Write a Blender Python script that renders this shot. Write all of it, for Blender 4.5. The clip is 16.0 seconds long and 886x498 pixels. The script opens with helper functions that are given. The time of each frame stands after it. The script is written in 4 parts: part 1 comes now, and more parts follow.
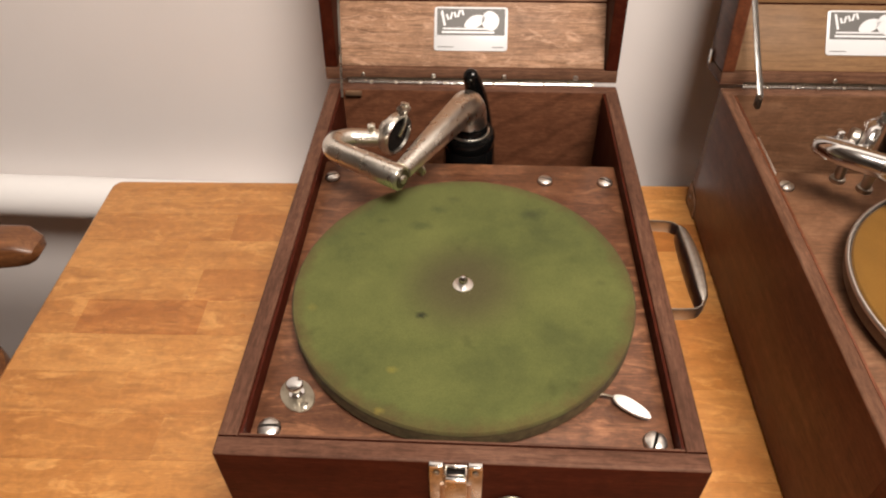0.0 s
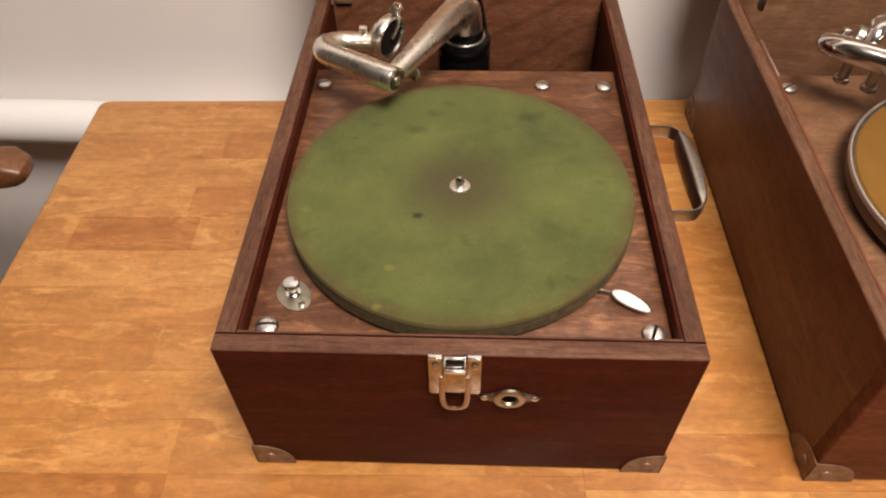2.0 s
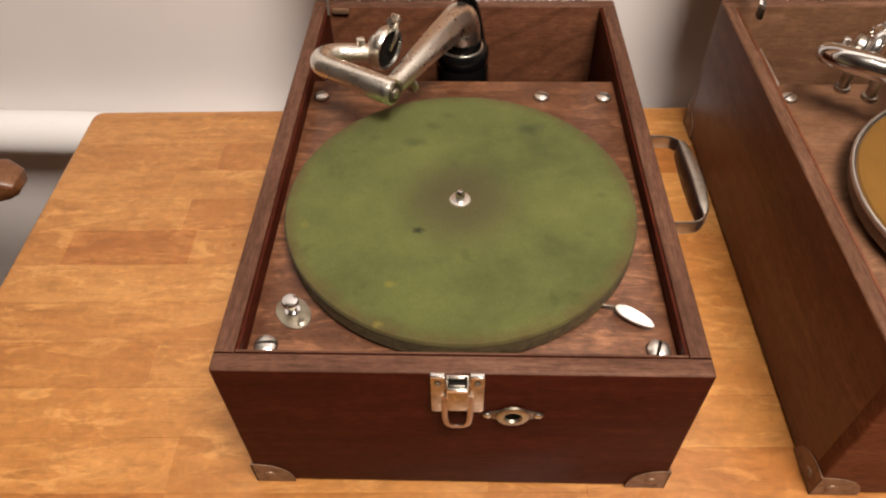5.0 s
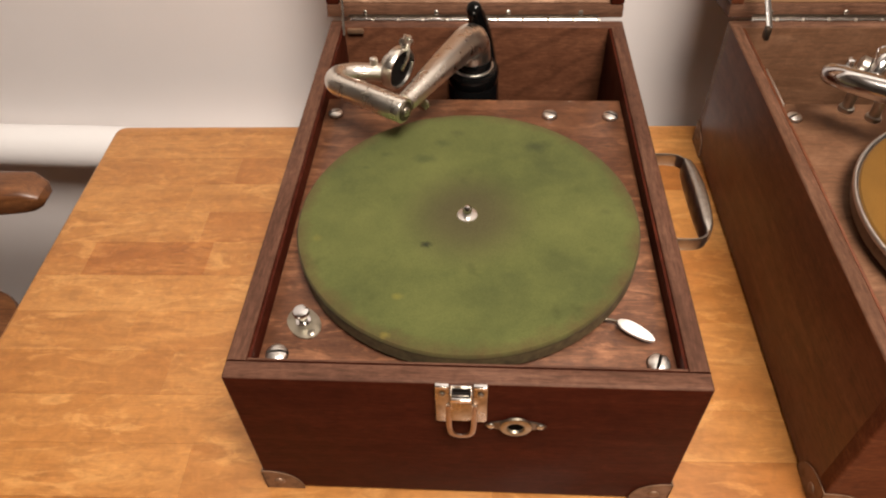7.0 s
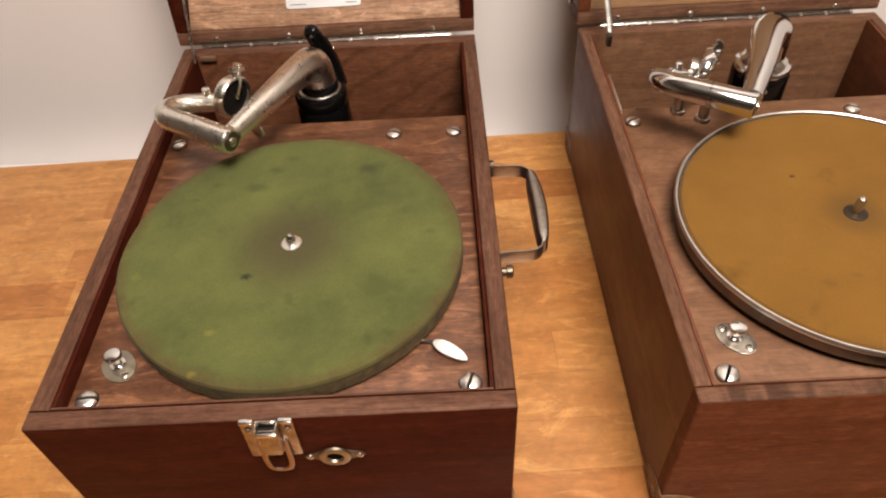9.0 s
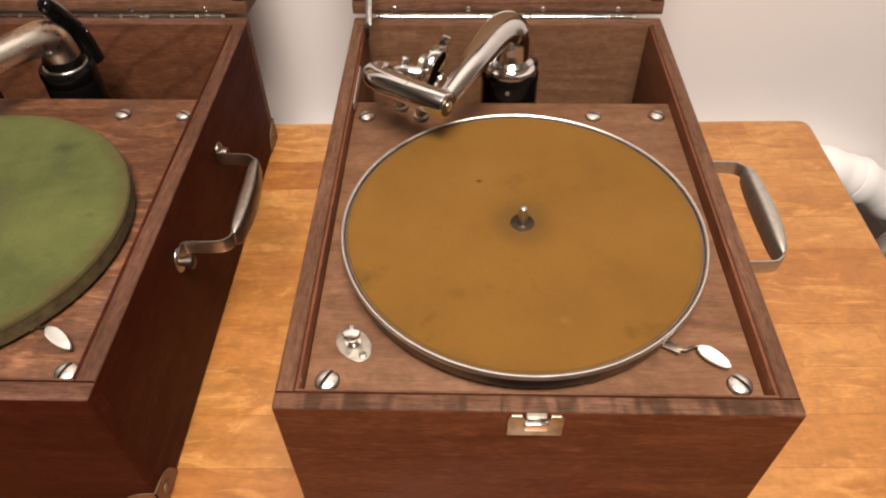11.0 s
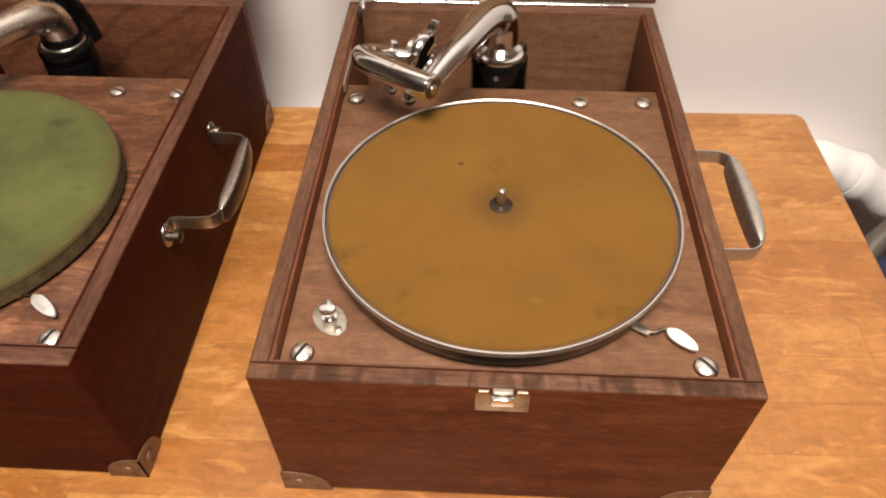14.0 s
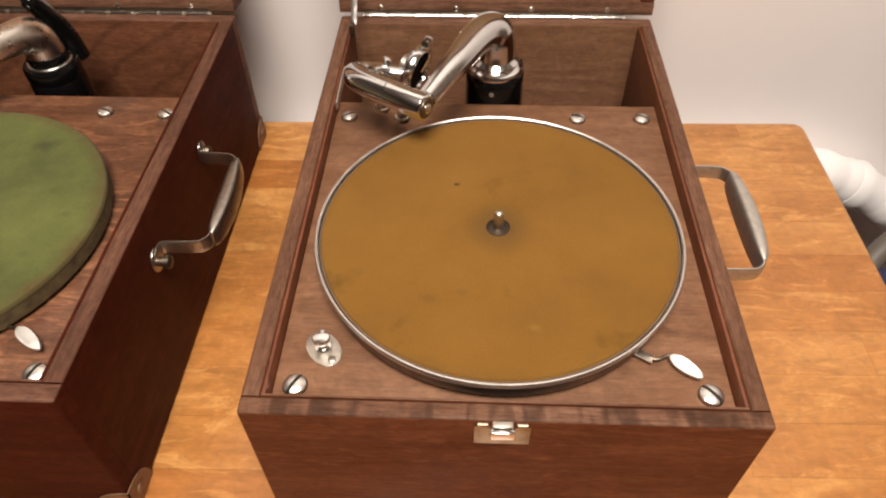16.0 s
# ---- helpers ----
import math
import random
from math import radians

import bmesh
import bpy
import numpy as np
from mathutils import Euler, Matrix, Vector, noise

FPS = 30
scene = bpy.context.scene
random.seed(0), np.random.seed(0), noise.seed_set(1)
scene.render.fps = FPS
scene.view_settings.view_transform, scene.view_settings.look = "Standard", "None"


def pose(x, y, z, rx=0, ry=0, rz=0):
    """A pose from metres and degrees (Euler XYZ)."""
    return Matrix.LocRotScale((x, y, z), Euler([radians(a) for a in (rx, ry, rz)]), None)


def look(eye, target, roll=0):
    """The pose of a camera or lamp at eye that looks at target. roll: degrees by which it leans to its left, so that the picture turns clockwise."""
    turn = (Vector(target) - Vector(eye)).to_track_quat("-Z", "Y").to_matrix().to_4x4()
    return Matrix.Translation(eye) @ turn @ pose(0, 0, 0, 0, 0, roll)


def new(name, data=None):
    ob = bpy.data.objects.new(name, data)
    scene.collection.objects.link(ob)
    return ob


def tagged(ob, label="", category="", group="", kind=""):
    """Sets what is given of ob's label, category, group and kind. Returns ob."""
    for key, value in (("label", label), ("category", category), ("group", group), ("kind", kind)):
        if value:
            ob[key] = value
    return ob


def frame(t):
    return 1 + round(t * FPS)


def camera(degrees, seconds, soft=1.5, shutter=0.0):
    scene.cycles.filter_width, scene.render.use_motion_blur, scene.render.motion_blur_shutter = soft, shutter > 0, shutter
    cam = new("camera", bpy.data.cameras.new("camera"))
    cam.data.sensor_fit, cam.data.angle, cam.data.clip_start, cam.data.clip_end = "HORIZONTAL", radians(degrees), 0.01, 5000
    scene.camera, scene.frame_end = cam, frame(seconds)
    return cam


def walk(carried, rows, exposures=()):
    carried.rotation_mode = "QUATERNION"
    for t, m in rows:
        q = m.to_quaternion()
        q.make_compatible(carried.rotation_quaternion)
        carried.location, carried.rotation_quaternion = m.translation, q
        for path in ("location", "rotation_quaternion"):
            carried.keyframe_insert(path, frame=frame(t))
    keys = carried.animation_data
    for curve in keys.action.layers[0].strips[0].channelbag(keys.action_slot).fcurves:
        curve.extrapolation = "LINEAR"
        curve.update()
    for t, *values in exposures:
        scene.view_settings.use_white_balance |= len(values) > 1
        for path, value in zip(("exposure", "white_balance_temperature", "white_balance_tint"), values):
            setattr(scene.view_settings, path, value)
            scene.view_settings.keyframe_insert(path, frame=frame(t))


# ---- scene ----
cam = camera(64.54, 16.0, soft=2.1)
PATH = [
    (0, (0.0055, -0.2216, 0.5471), (-0.0794, 1.2269, -0.8293), -0.86),
    (0.5, (0.0030, -0.2225, 0.5477), (-0.0789, 1.2181, -0.8372), -0.81),
    (1, (0.0028, -0.2274, 0.5343), (-0.0724, 1.1640, -0.9003), -1.13),
    (1.5, (0.0040, -0.2335, 0.5265), (-0.0691, 1.1262, -0.9384), -1.34),
    (2, (0.0045, -0.2384, 0.5193), (-0.0623, 1.0954, -0.9695), -1.18),
    (2.5, (0.0043, -0.2372, 0.5166), (-0.0677, 1.0817, -0.9852), -2.06),
    (3, (0.0041, -0.2336, 0.5192), (-0.0575, 1.0982, -0.9716), -1.65),
    (5.5, (-0.0001, -0.2286, 0.5208), (-0.0544, 1.1201, -0.9550), -1.10),
    (6, (0.0002, -0.2326, 0.5225), (-0.0660, 1.1286, -0.9412), -1.18),
    (6.5, (0.0015, -0.2353, 0.5269), (-0.0799, 1.1273, -0.9348), -1.49),
    (7, (0.0076, -0.2383, 0.5304), (-0.0932, 1.1323, -0.9225), -2.02),
    (7.3, (0.0225, -0.2447, 0.5312), (-0.1137, 1.1434, -0.9021), -2.70),
    (7.5, (0.0390, -0.2461, 0.5327), (-0.1198, 1.1418, -0.8986), -3.09),
    (7.7, (0.0735, -0.2484, 0.5326), (-0.0680, 1.1445, -0.8956), -2.52),
    (8, (0.1104, -0.2493, 0.5315), (-0.0157, 1.1385, -0.9031), -1.32),
    (8.2, (0.1249, -0.2488, 0.5342), (-0.0044, 1.1283, -0.9104), -2.47),
    (8.5, (0.1216, -0.2376, 0.5335), (0.0407, 1.1301, -0.9235), -2.74),
    (8.7, (0.1141, -0.2333, 0.5316), (0.0560, 1.1557, -0.9063), -3.38),
    (9, (0.1175, -0.2257, 0.5352), (0.0959, 1.1566, -0.9100), -3.50),
    (9.2, (0.1347, -0.2220, 0.5327), (0.0929, 1.1680, -0.9047), -3.81),
    (9.5, (0.1840, -0.2149, 0.5308), (0.1558, 1.1641, -0.9175), -0.80),
    (9.7, (0.2231, -0.2128, 0.5285), (0.1826, 1.1769, -0.9092), -0.79),
    (10, (0.2675, -0.2041, 0.5298), (0.2382, 1.1800, -0.9136), -0.65),
    (10.2, (0.2991, -0.2037, 0.5278), (0.2703, 1.1854, -0.9108), -0.52),
    (12.3, (0.3982, -0.2298, 0.5160), (0.3142, 1.0722, -0.9999), -2.18),
    (12.5, (0.3930, -0.2294, 0.5159), (0.3523, 1.0742, -1.0004), -1.27),
    (12.8, (0.3856, -0.2318, 0.5175), (0.3649, 1.0868, -0.9861), -2.14),
    (13, (0.3836, -0.2317, 0.5166), (0.3648, 1.0963, -0.9788), -2.18),
    (13.5, (0.3945, -0.2260, 0.5149), (0.3246, 1.0987, -0.9818), -0.72),
    (14, (0.3981, -0.2236, 0.5201), (0.3185, 1.1201, -0.9591), -0.52),
    (14.5, (0.3993, -0.2212, 0.5218), (0.3275, 1.1316, -0.9495), -0.40),
    (15, (0.3997, -0.2184, 0.5204), (0.3157, 1.1330, -0.9515), -0.69),
    (15.5, (0.3988, -0.2112, 0.5198), (0.3205, 1.1338, -0.9584), -0.52),
    (16, (0.3976, -0.2037, 0.5213), (0.3270, 1.1453, -0.9535), -0.87),
]
walk(cam, [(t, look(eye, target, roll)) for t, eye, target, roll in PATH])

# ---- light ----
world = bpy.data.worlds.new("world")
scene.world = world
world.use_nodes = True
world.node_tree.nodes["Background"].inputs[0].default_value = (1.0, 0.85, 0.7, 1)
world.node_tree.nodes["Background"].inputs[1].default_value = 0.02
scene.view_settings.exposure = 0.0


def area_lamp(name, eye, target, size, watts, colour):
    data = bpy.data.lights.new(name, "AREA")
    data.shape, data.size, data.energy, data.color = "DISK", size, watts, colour
    ob = new(name, data)
    ob.matrix_world = look(eye, target)
    return ob


area_lamp("ceiling_lamp", (0.40, -0.54, 1.95), (0.36, -0.05, 0), 0.88, 87.0, (1.0, 0.88, 0.775))


# ---- materials ----
def nodes_of(name, rough=0.5, metal=0.0, colour=(0.5, 0.5, 0.5)):
    m = bpy.data.materials.new(name)
    m.use_nodes = True
    nt = m.node_tree
    b = nt.nodes["Principled BSDF"]
    b.inputs["Base Color"].default_value = (*colour, 1)
    b.inputs["Roughness"].default_value = rough
    b.inputs["Metallic"].default_value = metal
    return m, nt, b


def node(nt, kind, **sets):
    n = nt.nodes.new(kind)
    for k, v in sets.items():
        n.inputs[k].default_value = v
    return n


def coords(nt, scale=(1, 1, 1), shift=(0, 0, 0), rot=(0, 0, 0)):
    tc = nt.nodes.new("ShaderNodeTexCoord")
    mp = node(nt, "ShaderNodeMapping", Scale=scale, Location=shift, Rotation=rot)
    nt.links.new(tc.outputs["Object"], mp.inputs["Vector"])
    return mp.outputs["Vector"]


def noise_tex(nt, vec, scale, detail=4.0, rough=0.55, warp=0.0):
    n = node(nt, "ShaderNodeTexNoise", Scale=scale, Detail=detail, Roughness=rough, Distortion=warp)
    nt.links.new(vec, n.inputs["Vector"])
    return n.outputs["Fac"]


def ramp(nt, fac, stops):
    r = nt.nodes.new("ShaderNodeValToRGB")
    e = r.color_ramp.elements
    while len(e) < len(stops):
        e.new(0.5)
    for el, (p, c) in zip(e, stops):
        el.position = p
        el.color = (*c, 1) if len(c) == 3 else c
    nt.links.new(fac, r.inputs["Fac"])
    return r.outputs["Color"]


def mixed(nt, fac, a, b, mode="MIX"):
    n = nt.nodes.new("ShaderNodeMix")
    n.data_type, n.blend_type = "RGBA", mode
    for sock, v in ((n.inputs[0], fac), (n.inputs[6], a), (n.inputs[7], b)):
        if hasattr(v, "is_linked"):
            nt.links.new(v, sock)
        elif isinstance(v, (int, float)):
            sock.default_value = v
        else:
            sock.default_value = (*v, 1)
    return n.outputs[2]


def bumped(nt, b, height, strength, distance=0.001):
    n = node(nt, "ShaderNodeBump", Strength=strength, Distance=distance)
    nt.links.new(height, n.inputs["Height"])
    nt.links.new(n.outputs["Normal"], b.inputs["Normal"])


def grey(v):
    return (v, v, v)


def wood(name, axis, dark, mid, light, rough=0.35, fine=1.0, rays=0.0, vary=False, coat=0.0, pore=0.55, blotch=None, ray_turn=0.0, stripes=0.0, ray_scale=75, spec=0.5, shift=(0, 0, 0), rot=(0, 0, 0), stretch=0.07, grain=0.5, mottle=0.5, lines=0.0):
    """Grain drawn out along one axis: pores, figure, and broad uneven tone."""
    m, nt, b = nodes_of(name, rough)
    along = [1.0, 1.0, 1.0]
    along["xyz".index(axis)] = stretch
    v = coords(nt, tuple(along), shift, rot)
    if vary:
        info = nt.nodes.new("ShaderNodeObjectInfo")
        add = nt.nodes.new("ShaderNodeVectorMath")
        add.operation = "MULTIPLY_ADD"
        nt.links.new(info.outputs["Random"], add.inputs[0])
        add.inputs[1].default_value = (7.0, 3.0, 5.0)
        nt.links.new(v, add.inputs[2])
        v = add.outputs[0]
    figure = noise_tex(nt, v, 55 * fine, 5, 0.6, 1.2)
    pores = noise_tex(nt, v, 420 * fine, 3, 0.6, 0.2)
    broad = noise_tex(nt, coords(nt, (1, 1, 1), shift), 9, 3, 0.5)
    c = ramp(nt, figure, [(0.3, dark), (0.5, mid), (0.72, light)])
    c = mixed(nt, ramp(nt, pores, [(0.36, grey(pore)), (0.52, grey(0.0))]), c, tuple(x * 0.45 for x in dark))
    c = mixed(nt, ramp(nt, broad, [(0.35, grey(pore * 0.8 if blotch is None else blotch)), (0.65, grey(0.0))]), c, dark)
    if stripes:
        sv = coords(nt, (1.0, 0.22, 0.22), shift, (0, 0, 0.35))
        band = noise_tex(nt, sv, 70, 2, 0.5, 0.7)
        c = mixed(nt, ramp(nt, band, [(0.36, grey(stripes)), (0.54, grey(0.0))]), c, tuple(x * 0.42 for x in dark))
    if rays:
        across = [0.35, 0.35, 0.35] if not ray_turn else [1.0, 1.0, 1.0]
        across["xyz".index(axis)] = 1.0 if not ray_turn else 0.3
        rv = coords(nt, tuple(across), shift, (0.2, 0.1, 0.6) if not ray_turn else tuple(2.2 * q for q in rot))
        fleck = noise_tex(nt, rv, ray_scale, 4, 0.65, 1.5 if ray_scale > 50 else 2.6)
        c = mixed(nt, ramp(nt, fleck, [(0.53, grey(0.0)), (0.66, grey(rays))]), c, light)
    if vary:
        tone = nt.nodes.new("ShaderNodeObjectInfo").outputs["Random"]
        c = mixed(nt, 0.75, c, ramp(nt, tone, [(0.0, (0.86, 0.79, 0.70)), (0.3, (0.95, 0.92, 0.88)), (0.65, (1, 1, 1)), (1.0, (1.07, 1.09, 1.12))]), "MULTIPLY")
    if lines:
        wave = node(nt, "ShaderNodeTexWave", Scale=9.0, Distortion=5.0, Detail=2.0)
        nt.links.new(coords(nt, (1, 1, 1), shift, (0, -1.0, 0)), wave.inputs["Vector"])
        c = mixed(nt, ramp(nt, wave.outputs["Fac"], [(0.0, grey(lines)), (0.16, grey(0.0))]), c, tuple(x * 0.5 for x in dark))
    # short fibres and small uneven patches of stain
    fibre = [1.0, 1.0, 1.0]
    fibre["xyz".index(axis)] = 0.13
    fine_grain = noise_tex(nt, coords(nt, tuple(fibre), shift, rot), 800, 3, 0.7, 0.6)
    c = mixed(nt, grain, c, ramp(nt, fine_grain, [(0.32, grey(0.55)), (0.5, grey(1.0)), (0.68, grey(1.5))]), "MULTIPLY")
    patch = noise_tex(nt, coords(nt, (1, 1, 1), shift), 85, 4, 0.65, 0.8)
    c = mixed(nt, mottle, c, ramp(nt, patch, [(0.34, grey(0.72)), (0.5, grey(1.0)), (0.66, grey(1.28))]), "MULTIPLY")
    nt.links.new(c, b.inputs["Base Color"])
    rr = ramp(nt, broad, [(0.3, grey(rough * 0.8)), (0.7, grey(min(1, rough * 1.35)))])
    nt.links.new(rr, b.inputs["Roughness"])
    b.inputs["Specular IOR Level"].default_value = spec
    b.inputs["Coat Weight"].default_value = coat
    b.inputs["Coat Roughness"].default_value = 0.36
    bumped(nt, b, pores, 0.18, 0.0006)
    return m


def metal(name, colour, rough, wear, spots=0.35):
    m, nt, b = nodes_of(name, rough, 1.0, colour)
    v = coords(nt)
    blotch = noise_tex(nt, v, 90, 5, 0.65)
    c = mixed(nt, ramp(nt, blotch, [(0.5, grey(0.0)), (0.75, grey(spots))]), colour, wear)
    nt.links.new(c, b.inputs["Base Color"])
    nt.links.new(ramp(nt, blotch, [(0.3, grey(rough * 0.85)), (0.75, grey(rough * 1.4))]), b.inputs["Roughness"])
    bumped(nt, b, noise_tex(nt, v, 600, 2), 0.05, 0.0003)
    return m


def felt(name, base, dusty, stain, centre, ring, marks=(), rubbed=None):
    m, nt, b = nodes_of(name, 0.95)
    v = coords(nt)
    cloud = noise_tex(nt, v, 16, 5, 0.6)
    nap = noise_tex(nt, v, 900, 2, 0.7)
    c = ramp(nt, cloud, [(0.3, stain), (0.48, base), (0.7, dusty)])
    spots = noise_tex(nt, coords(nt, shift=(3.1, 1.7, 0)), 26, 3, 0.5)
    c = mixed(nt, ramp(nt, spots, [(0.66, grey(0)), (0.78, grey(0.7))]), c, tuple(x * 0.5 for x in stain))
    # worn dark patch where record labels have rubbed
    mp = coords(nt, shift=(-centre[0], -centre[1], 0))
    flat = nt.nodes.new("ShaderNodeVectorMath")
    flat.operation = "MULTIPLY"
    flat.inputs[1].default_value = (1, 1, 0)
    nt.links.new(mp, flat.inputs[0])
    length = nt.nodes.new("ShaderNodeVectorMath")
    length.operation = "LENGTH"
    nt.links.new(flat.outputs[0], length.inputs[0])
    fade = node(nt, "ShaderNodeMapRange")
    fade.interpolation_type = "SMOOTHSTEP"
    for k, x in zip(("From Min", "From Max", "To Min", "To Max"), (0.010, ring[1], ring[2], 0.0)):
        fade.inputs[k].default_value = x
    nt.links.new(length.outputs["Value"], fade.inputs["Value"])
    c = mixed(nt, fade.outputs["Result"], c, ring[0])
    if rubbed:
        # nap worn to the backing round the edge, in patches
        radius, colour, strength = rubbed
        wob = nt.nodes.new("ShaderNodeMath")
        wob.operation = "MULTIPLY_ADD"
        nt.links.new(noise_tex(nt, v, 55, 4, 0.7), wob.inputs[0])
        wob.inputs[1].default_value = 0.026
        nt.links.new(length.outputs["Value"], wob.inputs[2])
        rim = node(nt, "ShaderNodeMapRange")
        for k, x in zip(("From Min", "From Max", "To Min", "To Max"), (radius + 0.002, radius + 0.0165, 0.0, strength)):
            rim.inputs[k].default_value = x
        nt.links.new(wob.outputs[0], rim.inputs["Value"])
        c = mixed(nt, rim.outputs["Result"], c, colour)
    # single stains and rubbed spots, each with a ragged edge
    for mx, my, radius, strength, colour in marks:
        off = nt.nodes.new("ShaderNodeVectorMath")
        off.operation = "LENGTH"
        shifted = coords(nt, shift=(-mx, -my, 0))
        flat2 = nt.nodes.new("ShaderNodeVectorMath")
        flat2.operation = "MULTIPLY"
        flat2.inputs[1].default_value = (1, 1.5, 0)
        nt.links.new(shifted, flat2.inputs[0])
        nt.links.new(flat2.outputs[0], off.inputs[0])
        ragged = nt.nodes.new("ShaderNodeMath")
        ragged.operation = "MULTIPLY_ADD"
        nt.links.new(noise_tex(nt, shifted, 1.2 / radius, 3, 0.6), ragged.inputs[0])
        ragged.inputs[1].default_value = -radius * 1.6
        nt.links.new(off.outputs["Value"], ragged.inputs[2])
        mr = node(nt, "ShaderNodeMapRange")
        for k, x in zip(("From Min", "From Max", "To Min", "To Max"), (-radius * 0.6, radius * 0.25, strength, 0.0)):
            mr.inputs[k].default_value = x
        nt.links.new(ragged.outputs[0], mr.inputs["Value"])
        c = mixed(nt, mr.outputs["Result"], c, colour)
    c = mixed(nt, 0.3, c, ramp(nt, nap, [(0.3, grey(0.6)), (0.7, grey(1.25))]), "MULTIPLY")
    nt.links.new(c, b.inputs["Base Color"])
    b.inputs["Sheen Weight"].default_value = 0.03
    b.inputs["Specular IOR Level"].default_value = 0.2
    b.inputs["Sheen Roughness"].default_value = 0.6
    bumped(nt, b, nap, 0.35, 0.0006)
    return m


def plaster(name, colour, rough=0.7):
    m, nt, b = nodes_of(name, rough)
    v = coords(nt)
    c = ramp(nt, noise_tex(nt, v, 2.5, 4), [(0.3, tuple(x * 0.93 for x in colour)), (0.7, colour)])
    nt.links.new(c, b.inputs["Base Color"])
    bumped(nt, b, noise_tex(nt, v, 160, 4), 0.15, 0.001)
    return m


# OAK faces dark, rims paler: light from above is partly put into these tones.
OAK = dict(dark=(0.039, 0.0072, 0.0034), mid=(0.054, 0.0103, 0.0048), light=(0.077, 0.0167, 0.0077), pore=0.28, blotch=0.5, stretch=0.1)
REDDER = dict(dark=(0.082, 0.0210, 0.0082), mid=(0.115, 0.0330, 0.0138), light=(0.165, 0.055, 0.0235), pore=0.3, blotch=0.5, stretch=0.1)
WORN_LIT = dict(dark=(0.090, 0.043, 0.026), mid=(0.145, 0.072, 0.0435), light=(0.215, 0.116, 0.073), pore=0.45, stretch=0.09)
M_FRONT = wood("oak_grain_across", "x", rough=0.46, spec=0.06, rays=0.3, ray_turn=1.0, ray_scale=60, **OAK)
M_FRONT_RED = wood("oak_reddish_across", "x", rough=0.44, spec=0.12, rays=0.55, ray_turn=1.0, ray_scale=48, shift=(0.3, 0.1, 0.7), **REDDER)
M_SIDE_RED = wood("oak_reddish_along", "y", rough=0.40, spec=0.38, rays=0.3, ray_turn=1.0, ray_scale=60, shift=(0.6, 0.3, 0.2), **dict(REDDER, dark=(0.096, 0.0260, 0.0100), mid=(0.135, 0.0405, 0.0165), light=(0.185, 0.064, 0.0275)))
M_RIM_X = wood("oak_worn_lit_rim_across", "x", rough=0.5, spec=0.09, **WORN_LIT)
M_RIM_Y = wood("oak_worn_lit_rim_along", "y", rough=0.5, spec=0.09, **WORN_LIT)
AGED_LIT = dict(WORN_LIT, dark=(0.072, 0.033, 0.021), mid=(0.120, 0.057, 0.036), light=(0.185, 0.096, 0.063))
M_RIM_X_AGED_LIT = wood("oak_aged_lit_rim_across", "x", rough=0.5, spec=0.09, **AGED_LIT)
M_RIM_Y_AGED_LIT = wood("oak_aged_lit_rim_along", "y", rough=0.5, spec=0.09, **AGED_LIT)
M_RIM_STRIPED = wood("oak_worn_lit_rim_striped", "x", rough=0.5, spec=0.09, stripes=0.75, **WORN_LIT)
M_SIDE = wood("oak_grain_along", "y", rough=0.46, spec=0.07, rays=0.3, ray_turn=1.0, ray_scale=60, **OAK)
M_DECK = wood("oak_deck_quartered", "x", (0.070, 0.0275, 0.0138), (0.136, 0.0560, 0.0275), (0.238, 0.107, 0.053), rough=0.36, spec=0.45, rays=0.85, ray_turn=1.0, ray_scale=60, rot=(0, 0, -0.3), mottle=0.8, pore=0.35, blotch=0.5, stretch=0.16)
M_DECK_B = wood("oak_deck_plain", "x", (0.132, 0.063, 0.033), (0.176, 0.087, 0.047), (0.228, 0.120, 0.068), rough=0.45, spec=0.20, grain=0.24, pore=0.28, blotch=0.4, stretch=0.14, rays=0.3, ray_turn=1.0, ray_scale=60, shift=(0.4, 0.2, 0))
M_PANEL = wood("oak_lid_panel_flecked", "x", (0.24, 0.130, 0.076), (0.35, 0.200, 0.120), (0.50, 0.31, 0.205), rough=0.6, spec=0.25, rays=0.9, ray_turn=1.0, shift=(0.1, 0, 0.3))
M_PANEL_B = wood("oak_lid_panel_plain", "x", (0.190, 0.102, 0.047), (0.225, 0.124, 0.058), (0.262, 0.149, 0.073), rough=0.6, spec=0.2, grain=0.2, mottle=0.2, rays=0.25, ray_turn=1.0)
M_TABLE = {tone: wood("maple_honey_" + tone, "x", *[tuple(c * k for c, k in zip(col, mul)) for col in ((0.368, 0.148, 0.0340), (0.462, 0.207, 0.0545), (0.570, 0.283, 0.086))], rough=0.34, fine=0.36, pore=0.30, blotch=0.5, stretch=0.2, grain=0.18, mottle=0.40, rays=0.85, ray_turn=1.0, ray_scale=52, vary=tone != "deep", coat=0.48)
           for tone, mul in (("pale", (1.02, 1.03, 1.04)), ("mid", (0.985, 0.965, 0.94)), ("dark", (0.885, 0.80, 0.72)), ("deep", (0.79, 0.66, 0.54)))}
M_CHAIR = wood("chair_wood", "x", (0.115, 0.041, 0.014), (0.18, 0.069, 0.024), (0.25, 0.105, 0.038), rough=0.35, coat=0.2)
M_NICKEL = metal("nickel_worn", (0.80, 0.765, 0.69), 0.27, (0.50, 0.45, 0.37), 0.10)
M_SATIN = metal("satin_nickel", (0.88, 0.86, 0.83), 0.55, (0.7, 0.66, 0.6), 0.2)
M_CLASP = metal("clasp_nickel", (0.40, 0.355, 0.30), 0.27, (0.15, 0.11, 0.075), 0.7)
